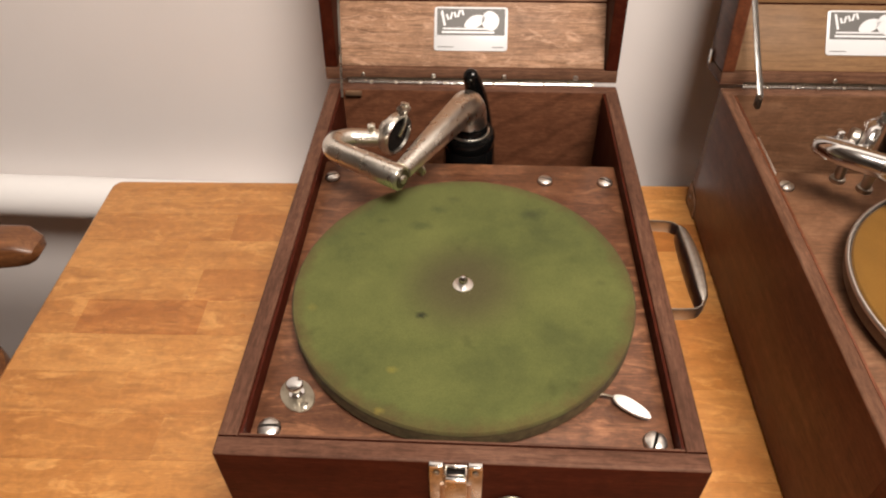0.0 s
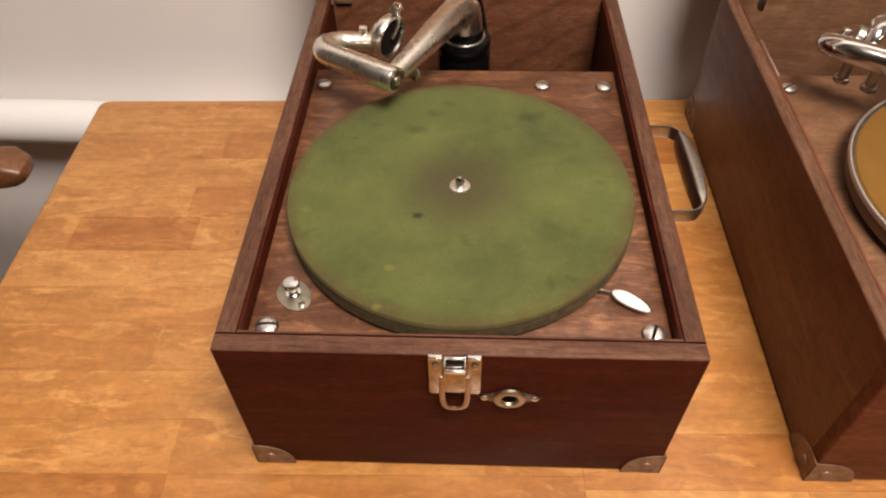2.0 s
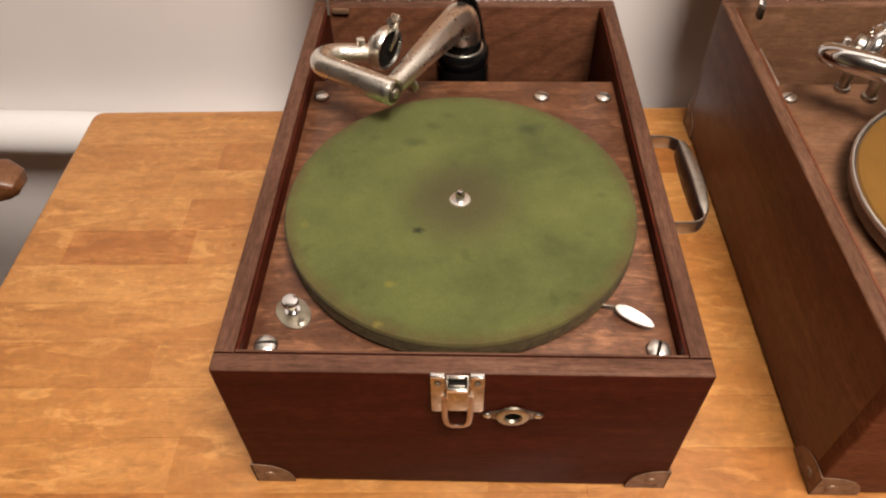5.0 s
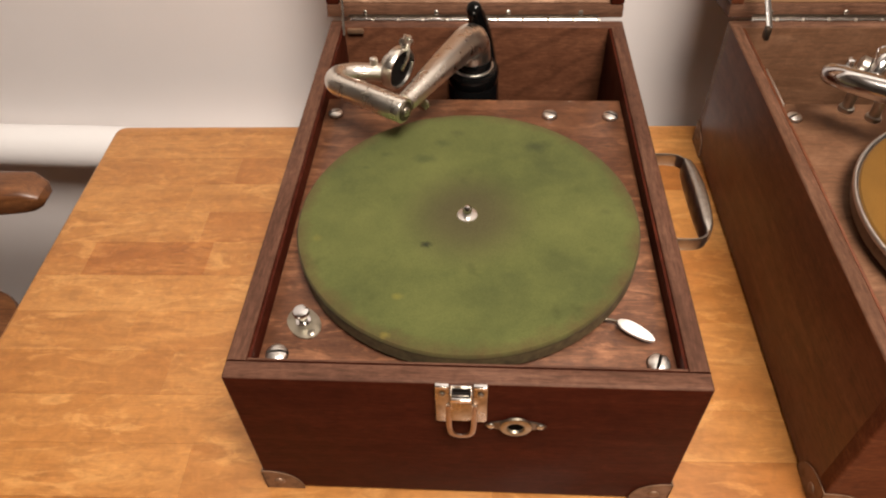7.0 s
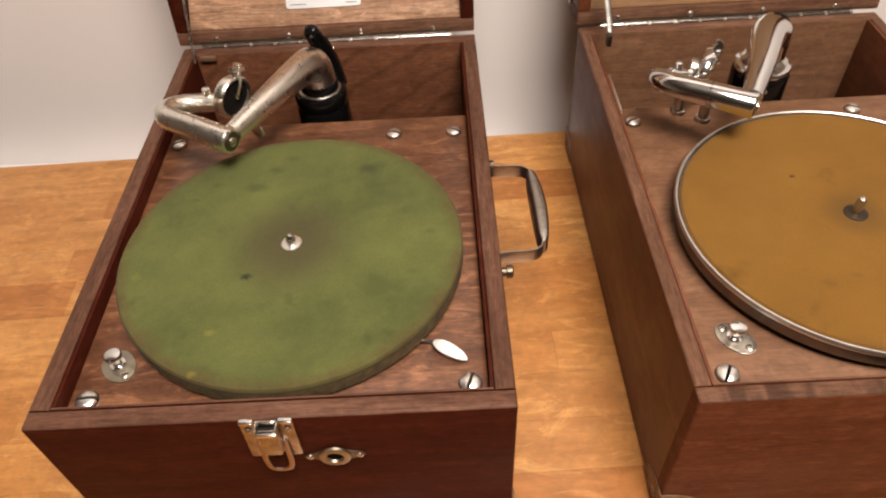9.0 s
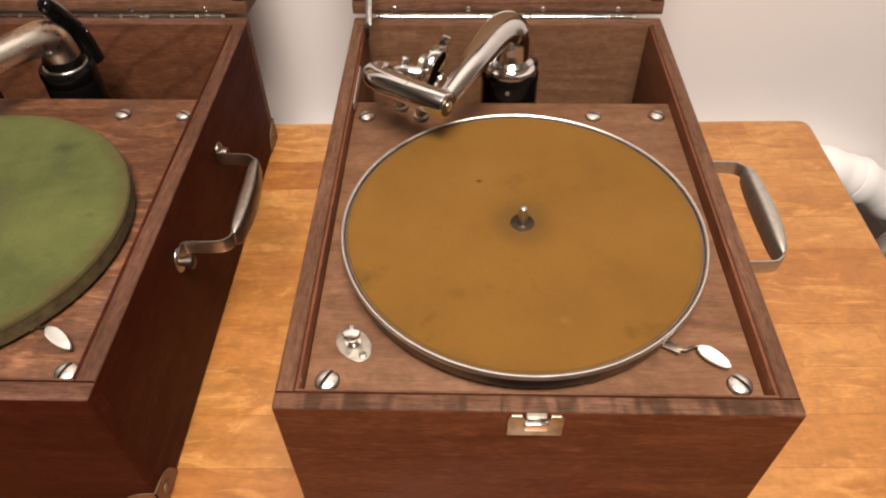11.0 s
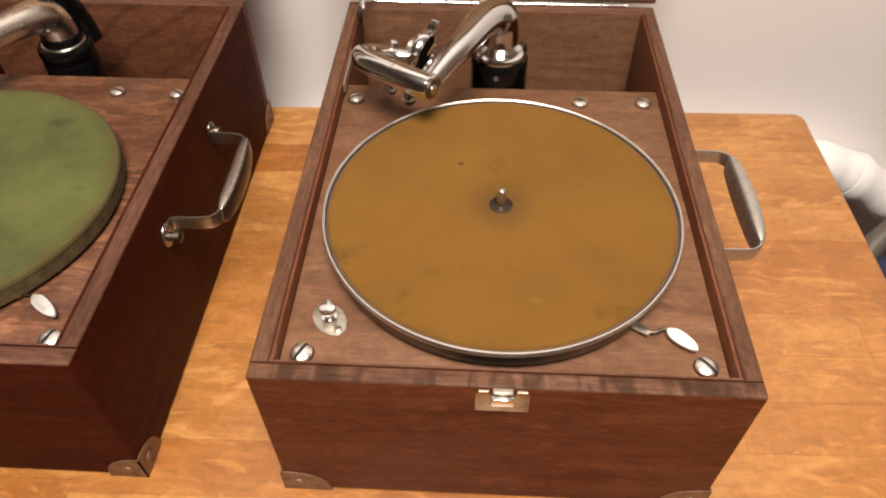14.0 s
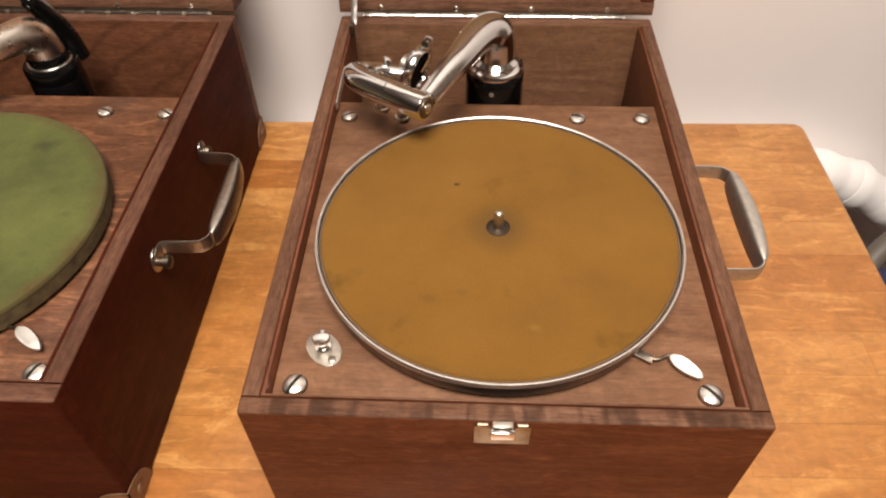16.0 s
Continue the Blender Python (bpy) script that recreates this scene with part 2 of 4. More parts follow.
M_LOOP = metal("clasp_loop_worn", (0.36, 0.28, 0.23), 0.32, (0.14, 0.09, 0.06), 0.6)
# Darker copy of the handle steel: the case side's dark reflection is toned in.
M_HANDLE_DARK = metal("handle_steel_reflecting", (0.47, 0.435, 0.39), 0.32, (0.12, 0.10, 0.08), 0.5)
# Skirt darker than the bead: the brown deck's reflection is in its colour.
M_SKIRT = metal("platter_skirt_reflection", (0.21, 0.172, 0.145), 0.42, (0.11, 0.08, 0.06), 0.5)
M_RING = metal("platter_ring_nickel", (0.76, 0.73, 0.69), 0.36, (0.42, 0.38, 0.33), 0.25)
M_BACK = wood("oak_back_board", "x", (0.098, 0.037, 0.0185), (0.136, 0.053, 0.0265), (0.175, 0.071, 0.036), rough=0.5, spec=0.15, pore=0.2, blotch=0.4, stretch=0.2, rays=0.2, ray_turn=1.0, rot=(0, 0.5, 0), lines=0.42)
M_HANDLE = metal("handle_steel", (0.56, 0.535, 0.49), 0.46, (0.18, 0.15, 0.12), 0.4)
M_PATINA = metal("nickel_patina", (0.36, 0.325, 0.255), 0.36, (0.16, 0.125, 0.08), 0.7)
M_SCREW = metal("screw_nickel", (0.78, 0.755, 0.71), 0.32, (0.6, 0.55, 0.48), 0.2)
M_BRIGHT = metal("nickel_bright", (0.74, 0.735, 0.72), 0.14, (0.45, 0.42, 0.38), 0.15)
M_STEEL = metal("steel_dull", (0.50, 0.46, 0.40), 0.34, (0.2, 0.17, 0.13), 0.5)
M_BRONZE = metal("bronzed_steel", (0.215, 0.125, 0.073), 0.45, (0.065, 0.032, 0.019), 0.95)
M_BRONZE.node_tree.nodes["Principled BSDF"].inputs["Metallic"].default_value = 0.35
M_DULL = metal("steel_dark", (0.16, 0.13, 0.10), 0.4, (0.06, 0.05, 0.04), 0.5)
M_WASHER = metal("washer_blackened", (0.075, 0.058, 0.045), 0.45, (0.03, 0.024, 0.02), 0.6)
M_BLACK, _nt, _b = nodes_of("black_enamel", 0.09, 0.0, (0.004, 0.004, 0.004))
_b.inputs["Specular IOR Level"].default_value = 0.3
M_DARK, _nt, _b = nodes_of("dark_void", 0.8, 0.0, (0.01, 0.008, 0.007))
_b.inputs["Specular IOR Level"].default_value = 0.1
M_EDGE, _nt, _b = nodes_of("platter_edge_brown", 0.8)
_nt.links.new(ramp(_nt, noise_tex(_nt, coords(_nt), 110, 4, 0.6), [(0.32, (0.050, 0.031, 0.013)), (0.5, (0.088, 0.061, 0.025)), (0.68, (0.125, 0.092, 0.038))]), _b.inputs["Base Color"])
M_GREEN = felt("felt_green", (0.086, 0.097, 0.0285), (0.110, 0.120, 0.0360), (0.060, 0.070, 0.0220), (-0.0012, 0.1443), ((0.062, 0.052, 0.024), 0.062, 0.85),
               [(0.055, 0.228, 0.013, 0.9, (0.042, 0.050, 0.018)), (-0.038, 0.211, 0.011, 0.7, (0.05, 0.06, 0.02)), (-0.023, 0.231, 0.009, 0.6, (0.05, 0.06, 0.02)), (-0.0305, 0.1130, 0.0055, 1.0, (0.022, 0.026, 0.012)),
                (0.084, 0.174, 0.010, 0.5, (0.06, 0.07, 0.02)), (-0.047, 0.0636, 0.005, 0.45, (0.20, 0.17, 0.03)), (-0.052, 0.031, 0.0045, 0.5, (0.20, 0.16, 0.03)), (-0.085, 0.198, 0.004, 0.6, (0.05, 0.06, 0.02)),
                (0.005, 0.037, 0.008, 0.5, (0.06, 0.065, 0.02)), (-0.112, 0.117, 0.006, 0.35, (0.18, 0.15, 0.03)), (0.09, 0.11, 0.007, 0.4, (0.06, 0.07, 0.02)), (0.066, 0.196, 0.008, 0.45, (0.055, 0.065, 0.022)), (0.03, 0.085, 0.005, 0.4, (0.055, 0.065, 0.022)), (-0.07, 0.215, 0.007, 0.5, (0.05, 0.06, 0.02)), (-0.012, 0.245, 0.008, 0.5, (0.055, 0.06, 0.02)), (0.102, 0.15, 0.006, 0.45, (0.06, 0.065, 0.022))],
               rubbed=(0.1272, (0.078, 0.050, 0.020), 0.85))
M_GOLD = felt("felt_ochre", (0.168, 0.080, 0.0125), (0.184, 0.090, 0.0150), (0.146, 0.070, 0.0112), (-0.0012, 0.147), ((0.085, 0.046, 0.013), 0.030, 0.55),
              [(-0.0315, 0.1915, 0.0030, 1.0, (0.03, 0.018, 0.008)), (-0.048, 0.082, 0.008, 0.5, (0.11, 0.052, 0.01)), (-0.026, 0.088, 0.005, 0.4, (0.12, 0.06, 0.012)), (0.046, 0.099, 0.009, 0.3, (0.13, 0.06, 0.012)), (0.02, 0.06, 0.006, 0.4, (0.23, 0.13, 0.03))],
              rubbed=(0.1290, (0.105, 0.055, 0.014), 0.5))
M_WALL = plaster("wall_paint", (0.85, 0.81, 0.795))
M_CEIL = plaster("ceiling_dimmed", (0.36, 0.34, 0.32))
# Unseen walls toned brown so that metal reflects dark and less light bounces.
M_WALL2 = plaster("unseen_wall_brown", (0.15, 0.115, 0.09))
M_PIPE = plaster("pipe_lagging", (0.88, 0.87, 0.865), 0.6)
M_FLOOR = wood("floor_boards", "x", (0.16, 0.09, 0.05), (0.24, 0.14, 0.08), (0.32, 0.20, 0.12), rough=0.4, fine=0.4)
M_PLATE, _nt, _b = nodes_of("plate_white", 0.35, 0.0, (0.70, 0.71, 0.73))
M_PRINT, _nt, _b = nodes_of("plate_print_grey", 0.5, 0.0, (0.11, 0.105, 0.10))
M_NAVY = plaster("navy_cloth", (0.022, 0.024, 0.06), 0.9)
M_GREYTUBE, _nt, _b = nodes_of("grey_chair_frame", 0.5, 0.0, (0.10, 0.085, 0.07))


# ---- building helpers ----
def part(name, bm, material, parent=None, label="", sharp=35):
    bmesh.ops.recalc_face_normals(bm, faces=bm.faces[:])
    me = bpy.data.meshes.new(name)
    bm.to_mesh(me)
    bm.free()
    me.materials.append(material)
    me.polygons.foreach_set("use_smooth", [True] * len(me.polygons))
    me.set_sharp_from_angle(angle=radians(sharp))
    ob = new(name, me)
    if parent is not None:
        ob.parent = parent
    if label:
        tagged(ob, label)
    return ob


def box(x0, x1, y0, y1, z0, z1, bevel=0.0, bm=None, segs=2):
    own = bmesh.new()
    vs = [own.verts.new((x, y, z)) for x in (x0, x1) for y in (y0, y1) for z in (z0, z1)]
    for f in ((0, 1, 3, 2), (4, 6, 7, 5), (0, 4, 5, 1), (2, 3, 7, 6), (0, 2, 6, 4), (1, 5, 7, 3)):
        own.faces.new([vs[i] for i in f])
    if bevel:
        bmesh.ops.bevel(own, geom=own.edges[:], offset=bevel, segments=segs, profile=0.5, affect="EDGES")
    return joined(bm, own)


def joined(bm, own):
    if bm is None:
        return own
    me = bpy.data.meshes.new("tmp")
    own.to_mesh(me)
    own.free()
    bm.from_mesh(me)
    bpy.data.meshes.remove(me)
    return bm


def sweep(points, radii, segs=20, bm=None, flat=None, up=(0, 0, 1)):
    """A tube along points. flat: (wide, thick) half sizes in place of a round section, wide along up."""
    bm = bm or bmesh.new()
    pts = [Vector(p) for p in points]
    if isinstance(radii, (int, float)):
        radii = [radii] * len(pts)
    rings, ref = [], Vector(up)
    for i, p in enumerate(pts):
        d = (pts[min(i + 1, len(pts) - 1)] - pts[max(i - 1, 0)]).normalized()
        side = d.cross(ref)
        if side.length < 1e-4:
            side = d.cross(Vector((1, 0, 0)))
        side.normalize()
        upv = side.cross(d).normalized()
        ref = upv if flat is None else ref
        ring = []
        for k in range(segs):
            a = 2 * math.pi * k / segs
            c, s = math.cos(a), math.sin(a)
            if flat:
                wide, thick = flat[i] if isinstance(flat, list) else flat
                c = math.copysign(abs(c) ** 0.5, c) * thick
                s = math.copysign(abs(s) ** 0.5, s) * wide
            else:
                c, s = c * radii[i], s * radii[i]
            ring.append(bm.verts.new(p + side * c + upv * s))
        rings.append(ring)
    for r, q in zip(rings, rings[1:]):
        for k in range(segs):
            bm.faces.new((r[k], r[(k + 1) % segs], q[(k + 1) % segs], q[k]))
    bm.faces.new(rings[0][::-1])
    bm.faces.new(rings[-1])
    return bm


def curve(points, steps=6):
    """Catmull-Rom through the points."""
    p = [Vector(q) for q in points]
    p = [p[0] * 2 - p[1]] + p + [p[-1] * 2 - p[-2]]
    out = []
    for i in range(1, len(p) - 2):
        for k in range(steps):
            t = k / steps
            out.append(0.5 * ((2 * p[i]) + (p[i + 1] - p[i - 1]) * t + (2 * p[i - 1] - 5 * p[i] + 4 * p[i + 1] - p[i + 2]) * t * t + (3 * p[i] - p[i - 1] - 3 * p[i + 1] + p[i + 2]) * t ** 3))
    out.append(p[-2])
    return out


def lathe(profile, centre=(0, 0, 0), axis=(0, 0, 1), segs=32, bm=None):
    """Profile of (radius, height) turned round the axis through the centre."""
    bm = bm or bmesh.new()
    q = Vector((0, 0, 1)).rotation_difference(Vector(axis).normalized()).to_matrix()
    rings = []
    for r, h in profile:
        if r < 1e-6:
            rings.append([bm.verts.new(Vector(centre) + q @ Vector((0, 0, h)))])
        else:
            rings.append([bm.verts.new(Vector(centre) + q @ Vector((r * math.cos(2 * math.pi * k / segs), r * math.sin(2 * math.pi * k / segs), h))) for k in range(segs)])
    for a, b in zip(rings, rings[1:]):
        for k in range(segs):
            j = (k + 1) % segs
            if len(a) == 1 and len(b) == 1:
                continue
            if len(a) == 1:
                bm.faces.new((a[0], b[j], b[k]))
            elif len(b) == 1:
                bm.faces.new((a[k], a[j], b[0]))
            else:
                bm.faces.new((a[k], a[j], b[j], b[k]))
    for ring in (rings[0], rings[-1]):
        if len(ring) > 1:
            bm.faces.new(ring)
    return bm


def slab(outline, z0, z1, m=None, bevel=0.0, bm=None):
    """A flat plate: an outline in its own plane, raised from z0 to z1, then placed by m."""
    own = bmesh.new()
    lo = [own.verts.new((x, y, z0)) for x, y in outline]
    hi = [own.verts.new((x, y, z1)) for x, y in outline]
    own.faces.new(lo[::-1])
    top = own.faces.new(hi)
    for i in range(len(lo)):
        j = (i + 1) % len(lo)
        own.faces.new((lo[i], lo[j], hi[j], hi[i]))
    if bevel:
        bmesh.ops.bevel(own, geom=list(top.edges), offset=bevel, segments=2, profile=0.5, affect="EDGES")
    if m is not None:
        bmesh.ops.transform(own, matrix=m, verts=own.verts[:])
    return joined(bm, own)


def ellipse(a, b, n=28, power=1.0):
    out = []
    for k in range(n):
        c, s = math.cos(2 * math.pi * k / n), math.sin(2 * math.pi * k / n)
        out.append((a * math.copysign(abs(c) ** power, c), b * math.copysign(abs(s) ** power, s)))
    return out


def round_rect(w, h, r, n=5):
    out = []
    for cx, cy, a0 in ((w - r, h - r, 0), (-w + r, h - r, 90), (-w + r, -h + r, 180), (w - r, -h + r, 270)):
        for k in range(n + 1):
            a = radians(a0 + 90 * k / n)
            out.append((cx + r * math.cos(a), cy + r * math.sin(a)))
    return out


def empty(name, x, y, z, turn=0):
    ob = new(name)
    ob.empty_display_size = 0.05
    ob.matrix_world = pose(x, y, z, 0, 0, turn)
    return ob


# ---- the room ----
def setting(name, bm, material, label, category):
    return tagged(part(name, bm, material), label, category, kind="structure")


WALL_Y, FLOOR_Z, CEIL_Z = 0.592, -0.75, 2.01
setting("wall_north", box(-2.4, 1.9, WALL_Y, WALL_Y + 0.12, FLOOR_Z, CEIL_Z), M_WALL, "warm white painted plaster wall behind the table", "wall")
setting("wall_east", box(1.78, 1.9, -3.0, WALL_Y, FLOOR_Z, CEIL_Z), M_WALL2, "unseen side wall, dark brown to dim reflections and bounce", "wall")
setting("wall_west", box(-2.4, -2.28, -3.0, WALL_Y, FLOOR_Z, CEIL_Z), M_WALL2, "unseen side wall, dark brown to dim reflections and bounce", "wall")
setting("wall_south", box(-2.4, 1.9, -3.12, -3.0, FLOOR_Z, CEIL_Z), M_WALL2, "unseen rear wall, dark brown to dim reflections and bounce", "wall")
setting("floor", box(-2.4, 1.9, -3.12, WALL_Y + 0.12, FLOOR_Z - 0.1, FLOOR_Z), M_FLOOR, "brown wooden floor below the table", "floor")
# Ceiling is never in view; its grey keeps the arms' reflections dark.
setting("ceiling", box(-2.4, 1.9, -3.12, WALL_Y + 0.12, CEIL_Z, CEIL_Z + 0.1), M_CEIL, "unseen ceiling, toned grey to dim reflections and bounce", "ceiling")

# white lagged pipe along the wall, bending out of the corner past the table's end
PIPE_R = 0.031
pipe = tagged(new("heating_pipe"), "white lagged heating pipe running along the wall", "pipe")
run = [(-2.27, 0.556, -0.072), (-1.2, 0.556, -0.094), (0.0, 0.556, -0.116), (0.6, 0.556, -0.125), (0.80, 0.556, -0.128), (0.865, 0.556, -0.130), (0.910, 0.556, -0.141), (0.955, 0.555, -0.162), (1.000, 0.553, -0.190), (1.045, 0.550, -0.227), (1.085, 0.546, -0.275), (1.108, 0.542, -0.34), (1.115, 0.54, -0.43), (1.115, 0.54, FLOOR_Z)]
path = curve(run, 16)
part("pipe_lagging", sweep(path, [PIPE_R + 0.0052 * noise.noise(p * 24) * (1 if p.x > 0.7 else 0.4) + 0.0022 * noise.noise(p * 70) for p in path], 24), M_PIPE, pipe)
part("pipe_band", sweep([(0.925, 0.5555, -0.1475), (0.936, 0.5553, -0.1525), (0.947, 0.5551, -0.158)], [PIPE_R + 0.002, PIPE_R + 0.0052, PIPE_R + 0.002], 24), M_PIPE, pipe, "raised wrapped seam")

# ---- the table ----
TX0, TX1, TY0, TY1 = -0.6155, 0.6325, -0.4155, 0.3800
LEVEL = 0.75
table = tagged(empty("wooden_table", 0.17, 0.1, FLOOR_Z, 1.2), "honey-varnished butcher-block wooden table against the wall", "table")
rng = random.Random(5)


def stave(x0, x1, y0, y1):
    bm = bmesh.new()
    z0, z1 = LEVEL - 0.028, LEVEL
    vs = {(i, j, k): bm.verts.new(((x0, x1)[i], (y0, y1)[j], (z0, z1)[k])) for i in (0, 1) for j in (0, 1) for k in (0, 1)}
    for f in (((0, 0, 0), (0, 1, 0), (1, 1, 0), (1, 0, 0)), ((0, 0, 1), (1, 0, 1), (1, 1, 1), (0, 1, 1)), ((0, 0, 0), (1, 0, 0), (1, 0, 1), (0, 0, 1)),
              ((0, 1, 0), (0, 1, 1), (1, 1, 1), (1, 1, 0)), ((0, 0, 0), (0, 0, 1), (0, 1, 1), (0, 1, 0)), ((1, 0, 0), (1, 1, 0), (1, 1, 1), (1, 0, 1))):
        bm.faces.new([vs[c] for c in f])

    def outer(v):
        return abs(v.co.x - TX0) < 1e-5 or abs(v.co.x - TX1) < 1e-5, abs(v.co.y - TY0) < 1e-5 or abs(v.co.y - TY1) < 1e-5

    corner = [e for e in bm.edges if all(all(outer(v)) for v in e.verts) and abs(e.verts[0].co.z - e.verts[1].co.z) > 0.01]
    if corner:
        bmesh.ops.bevel(bm, geom=corner, offset=0.014, segments=5, profile=0.5, affect="EDGES")
    top = [e for e in bm.edges if all(v.co.z > LEVEL - 1e-5 for v in e.verts) and len(e.link_faces) == 2]
    rim = []
    for e in top:
        side = [f for f in e.link_faces if f.calc_center_median().z < LEVEL - 0.005]
        if side:
            c = side[0].calc_center_median()
            if min(abs(c.x - TX0), abs(c.x - TX1), abs(c.y - TY0), abs(c.y - TY1)) < 0.0101:
                rim.append(e)
    if rim:
        bmesh.ops.bevel(bm, geom=rim, offset=0.006, segments=4, profile=0.5, affect="EDGES")
    return bm


JOIN = -0.075
# the staves that stand out: row counted from the wall, then each stave's end and tone from the outer or joining end
FIXED = {
    "left": {1: [(-0.36, "mid"), (JOIN, "mid")], 2: [(-0.44, "mid"), (JOIN, "dark")], 3: [(-0.485, "mid"), (JOIN, "pale")], 4: [(-0.456, "pale"), (JOIN, "dark")], 5: [(-0.566, "mid"), (-0.439, "deep"), (JOIN, "pale")],
             6: [(-0.33, "pale"), (JOIN, "mid")], 7: [(-0.49, "pale"), (JOIN, "mid")], 8: [(-0.44, "mid"), (JOIN, "pale")]},
    "right": {2: [(0.16, "deep"), (TX1, "mid")], 3: [(0.30, "pale"), (TX1, "pale")], 4: [(0.27, "pale"), (TX1, "mid")], 5: [(0.20, "dark"), (TX1, "dark")], 6: [(0.24, "mid"), (TX1, "mid")],
              7: [(0.04, "dark"), (0.35, "pale"), (0.583, "pale"), (TX1, "mid")], 8: [(0.30, "pale"), (TX1, "pale")]},
}
for leaf, x_from, x_to, top_edge in (("left", TX0, JOIN, 0.3145), ("right", JOIN, TX1, 0.3045)):
    edges = [TY1] + [top_edge - 0.0465 * k for k in range(15)] + [TY0]
    edges.insert(1, top_edge + 0.0455)
    for r in range(len(edges) - 1):
        x, count = x_from, 0
        while x < x_to - 1e-6:
            x1 = x + rng.uniform(0.14, 0.40)
            tone = rng.choice(("pale", "mid", "mid", "pale", "dark"))
            if r in FIXED[leaf] and count < len(FIXED[leaf][r]):
                x1, tone = FIXED[leaf][r][count]
            x1 = x_to if x1 > x_to - 0.045 else x1
            gap = 0.00009
            y0, y1 = edges[r + 1], edges[r]
            part("stave", stave(x if x == TX0 else x + gap, x1 if x1 == TX1 else x1 - gap, y0 if y0 == TY0 else y0 + gap, y1 if y1 == TY1 else y1 - gap), M_TABLE[tone], table)
            x, count = x1, count + 1
for args in ((TX0 + 0.06, TX1 - 0.06, TY0 + 0.05, TY0 + 0.07), (TX0 + 0.06, TX1 - 0.06, TY1 - 0.07, TY1 - 0.05), (TX0 + 0.05, TX0 + 0.07, TY0 + 0.0705, TY1 - 0.0705), (TX1 - 0.07, TX1 - 0.05, TY0 + 0.0705, TY1 - 0.0705)):
    part("apron", box(*args, LEVEL - 0.11, LEVEL - 0.0285, bevel=0.002), M_TABLE["mid"], table)
for x in (TX0 + 0.095, TX1 - 0.095):
    for y in (TY0 + 0.095, TY1 - 0.095):
        part("leg", sweep([(x, y, 0), (x, y, 0.35), (x, y, LEVEL - 0.0285)], [0.02, 0.024, 0.024], 16), M_TABLE["mid"], table)


# ---- the gramophones ----
W, D, H, T = 0.1524, 0.4490, 0.1560, 0.0135
DECK = 0.1432


def screw(parent, x, y, z, r=0.0058, turn=40, m=None, material=None):
    """A domed slotted screw head, the slot cut as a real groove between two half domes."""
    m = m or Matrix.Translation((x, y, z))
    bm = bmesh.new()
    n = 10
    for side in (0, 180):
        rings = []
        for fr, fz in ((1.0, 0.0), (0.96, 0.30), (0.72, 0.46), (0.35, 0.54)):
            half = math.asin(min(0.98, 0.15 / fr))
            rings.append([bm.verts.new((r * fr * math.cos(half + (math.pi - 2 * half) * k / n + radians(side)), r * fr * math.sin(half + (math.pi - 2 * half) * k / n + radians(side)), r * fz)) for k in range(n + 1)])
        for a, b in zip(rings, rings[1:]):
            for k in range(n):
                bm.faces.new((a[k], a[k + 1], b[k + 1], b[k]))
        bm.faces.new(rings[-1])
        inner = [ring[0] for ring in rings] + [ring[-1] for ring in rings[::-1]]
        bm.faces.new(inner)
    bmesh.ops.transform(bm, matrix=m @ pose(0, 0, 0, 0, 0, turn), verts=bm.verts[:])
    return part("screw", bm, material or M_SCREW, parent)


def corner_bracket(parent, sx, sy, w):
    """A thin pressed-metal shoe over a bottom corner, with a curved upper edge and a rivet on each face."""
    bm = bmesh.new()
    n, h, t = 10, 0.028, 0.0012
    for face in (0, 1):
        def at(u, z, out):
            if face == 0:
                return (sx * (W + t - u), (-out if sy < 0 else D + out), z)
            return (sx * (W + out), (-t + u if sy < 0 else D + t - u), z)
        outline = [(0, 0.0005)] + [(w * math.cos(math.pi / 2 * k / n) ** 0.85, 0.0008 + (h - 0.0008) * math.sin(math.pi / 2 * k / n) ** 0.85) for k in range(n)] + [(0, h)]
        lo = [bm.verts.new(at(u, z, 0.0002)) for u, z in outline]
        hi = [bm.verts.new(at(u, z, t)) for u, z in outline]
        bm.faces.new(lo)
        bm.faces.new(hi)
        for i in range(len(lo)):
            j = (i + 1) % len(lo)
            bm.faces.new((lo[i], lo[j], hi[j], hi[i]))
    ob = part("corner_bracket", bm, M_BRONZE, parent, "bronzed metal corner shoe")
    for face in (0, 1):
        c = (sx * (W - 0.011), -t if sy < 0 else D + t, 0.013) if face == 0 else (sx * (W + t), 0.011 if sy < 0 else D - 0.011, 0.013)
        ax = (0, sy, 0) if face == 0 else (sx, 0, 0)
        part("rivet", lathe([(0.0045, 0), (0.0040, 0.001), (0.002, 0.0018), (0, 0.002)], c, ax, 14), M_BRONZE, ob)


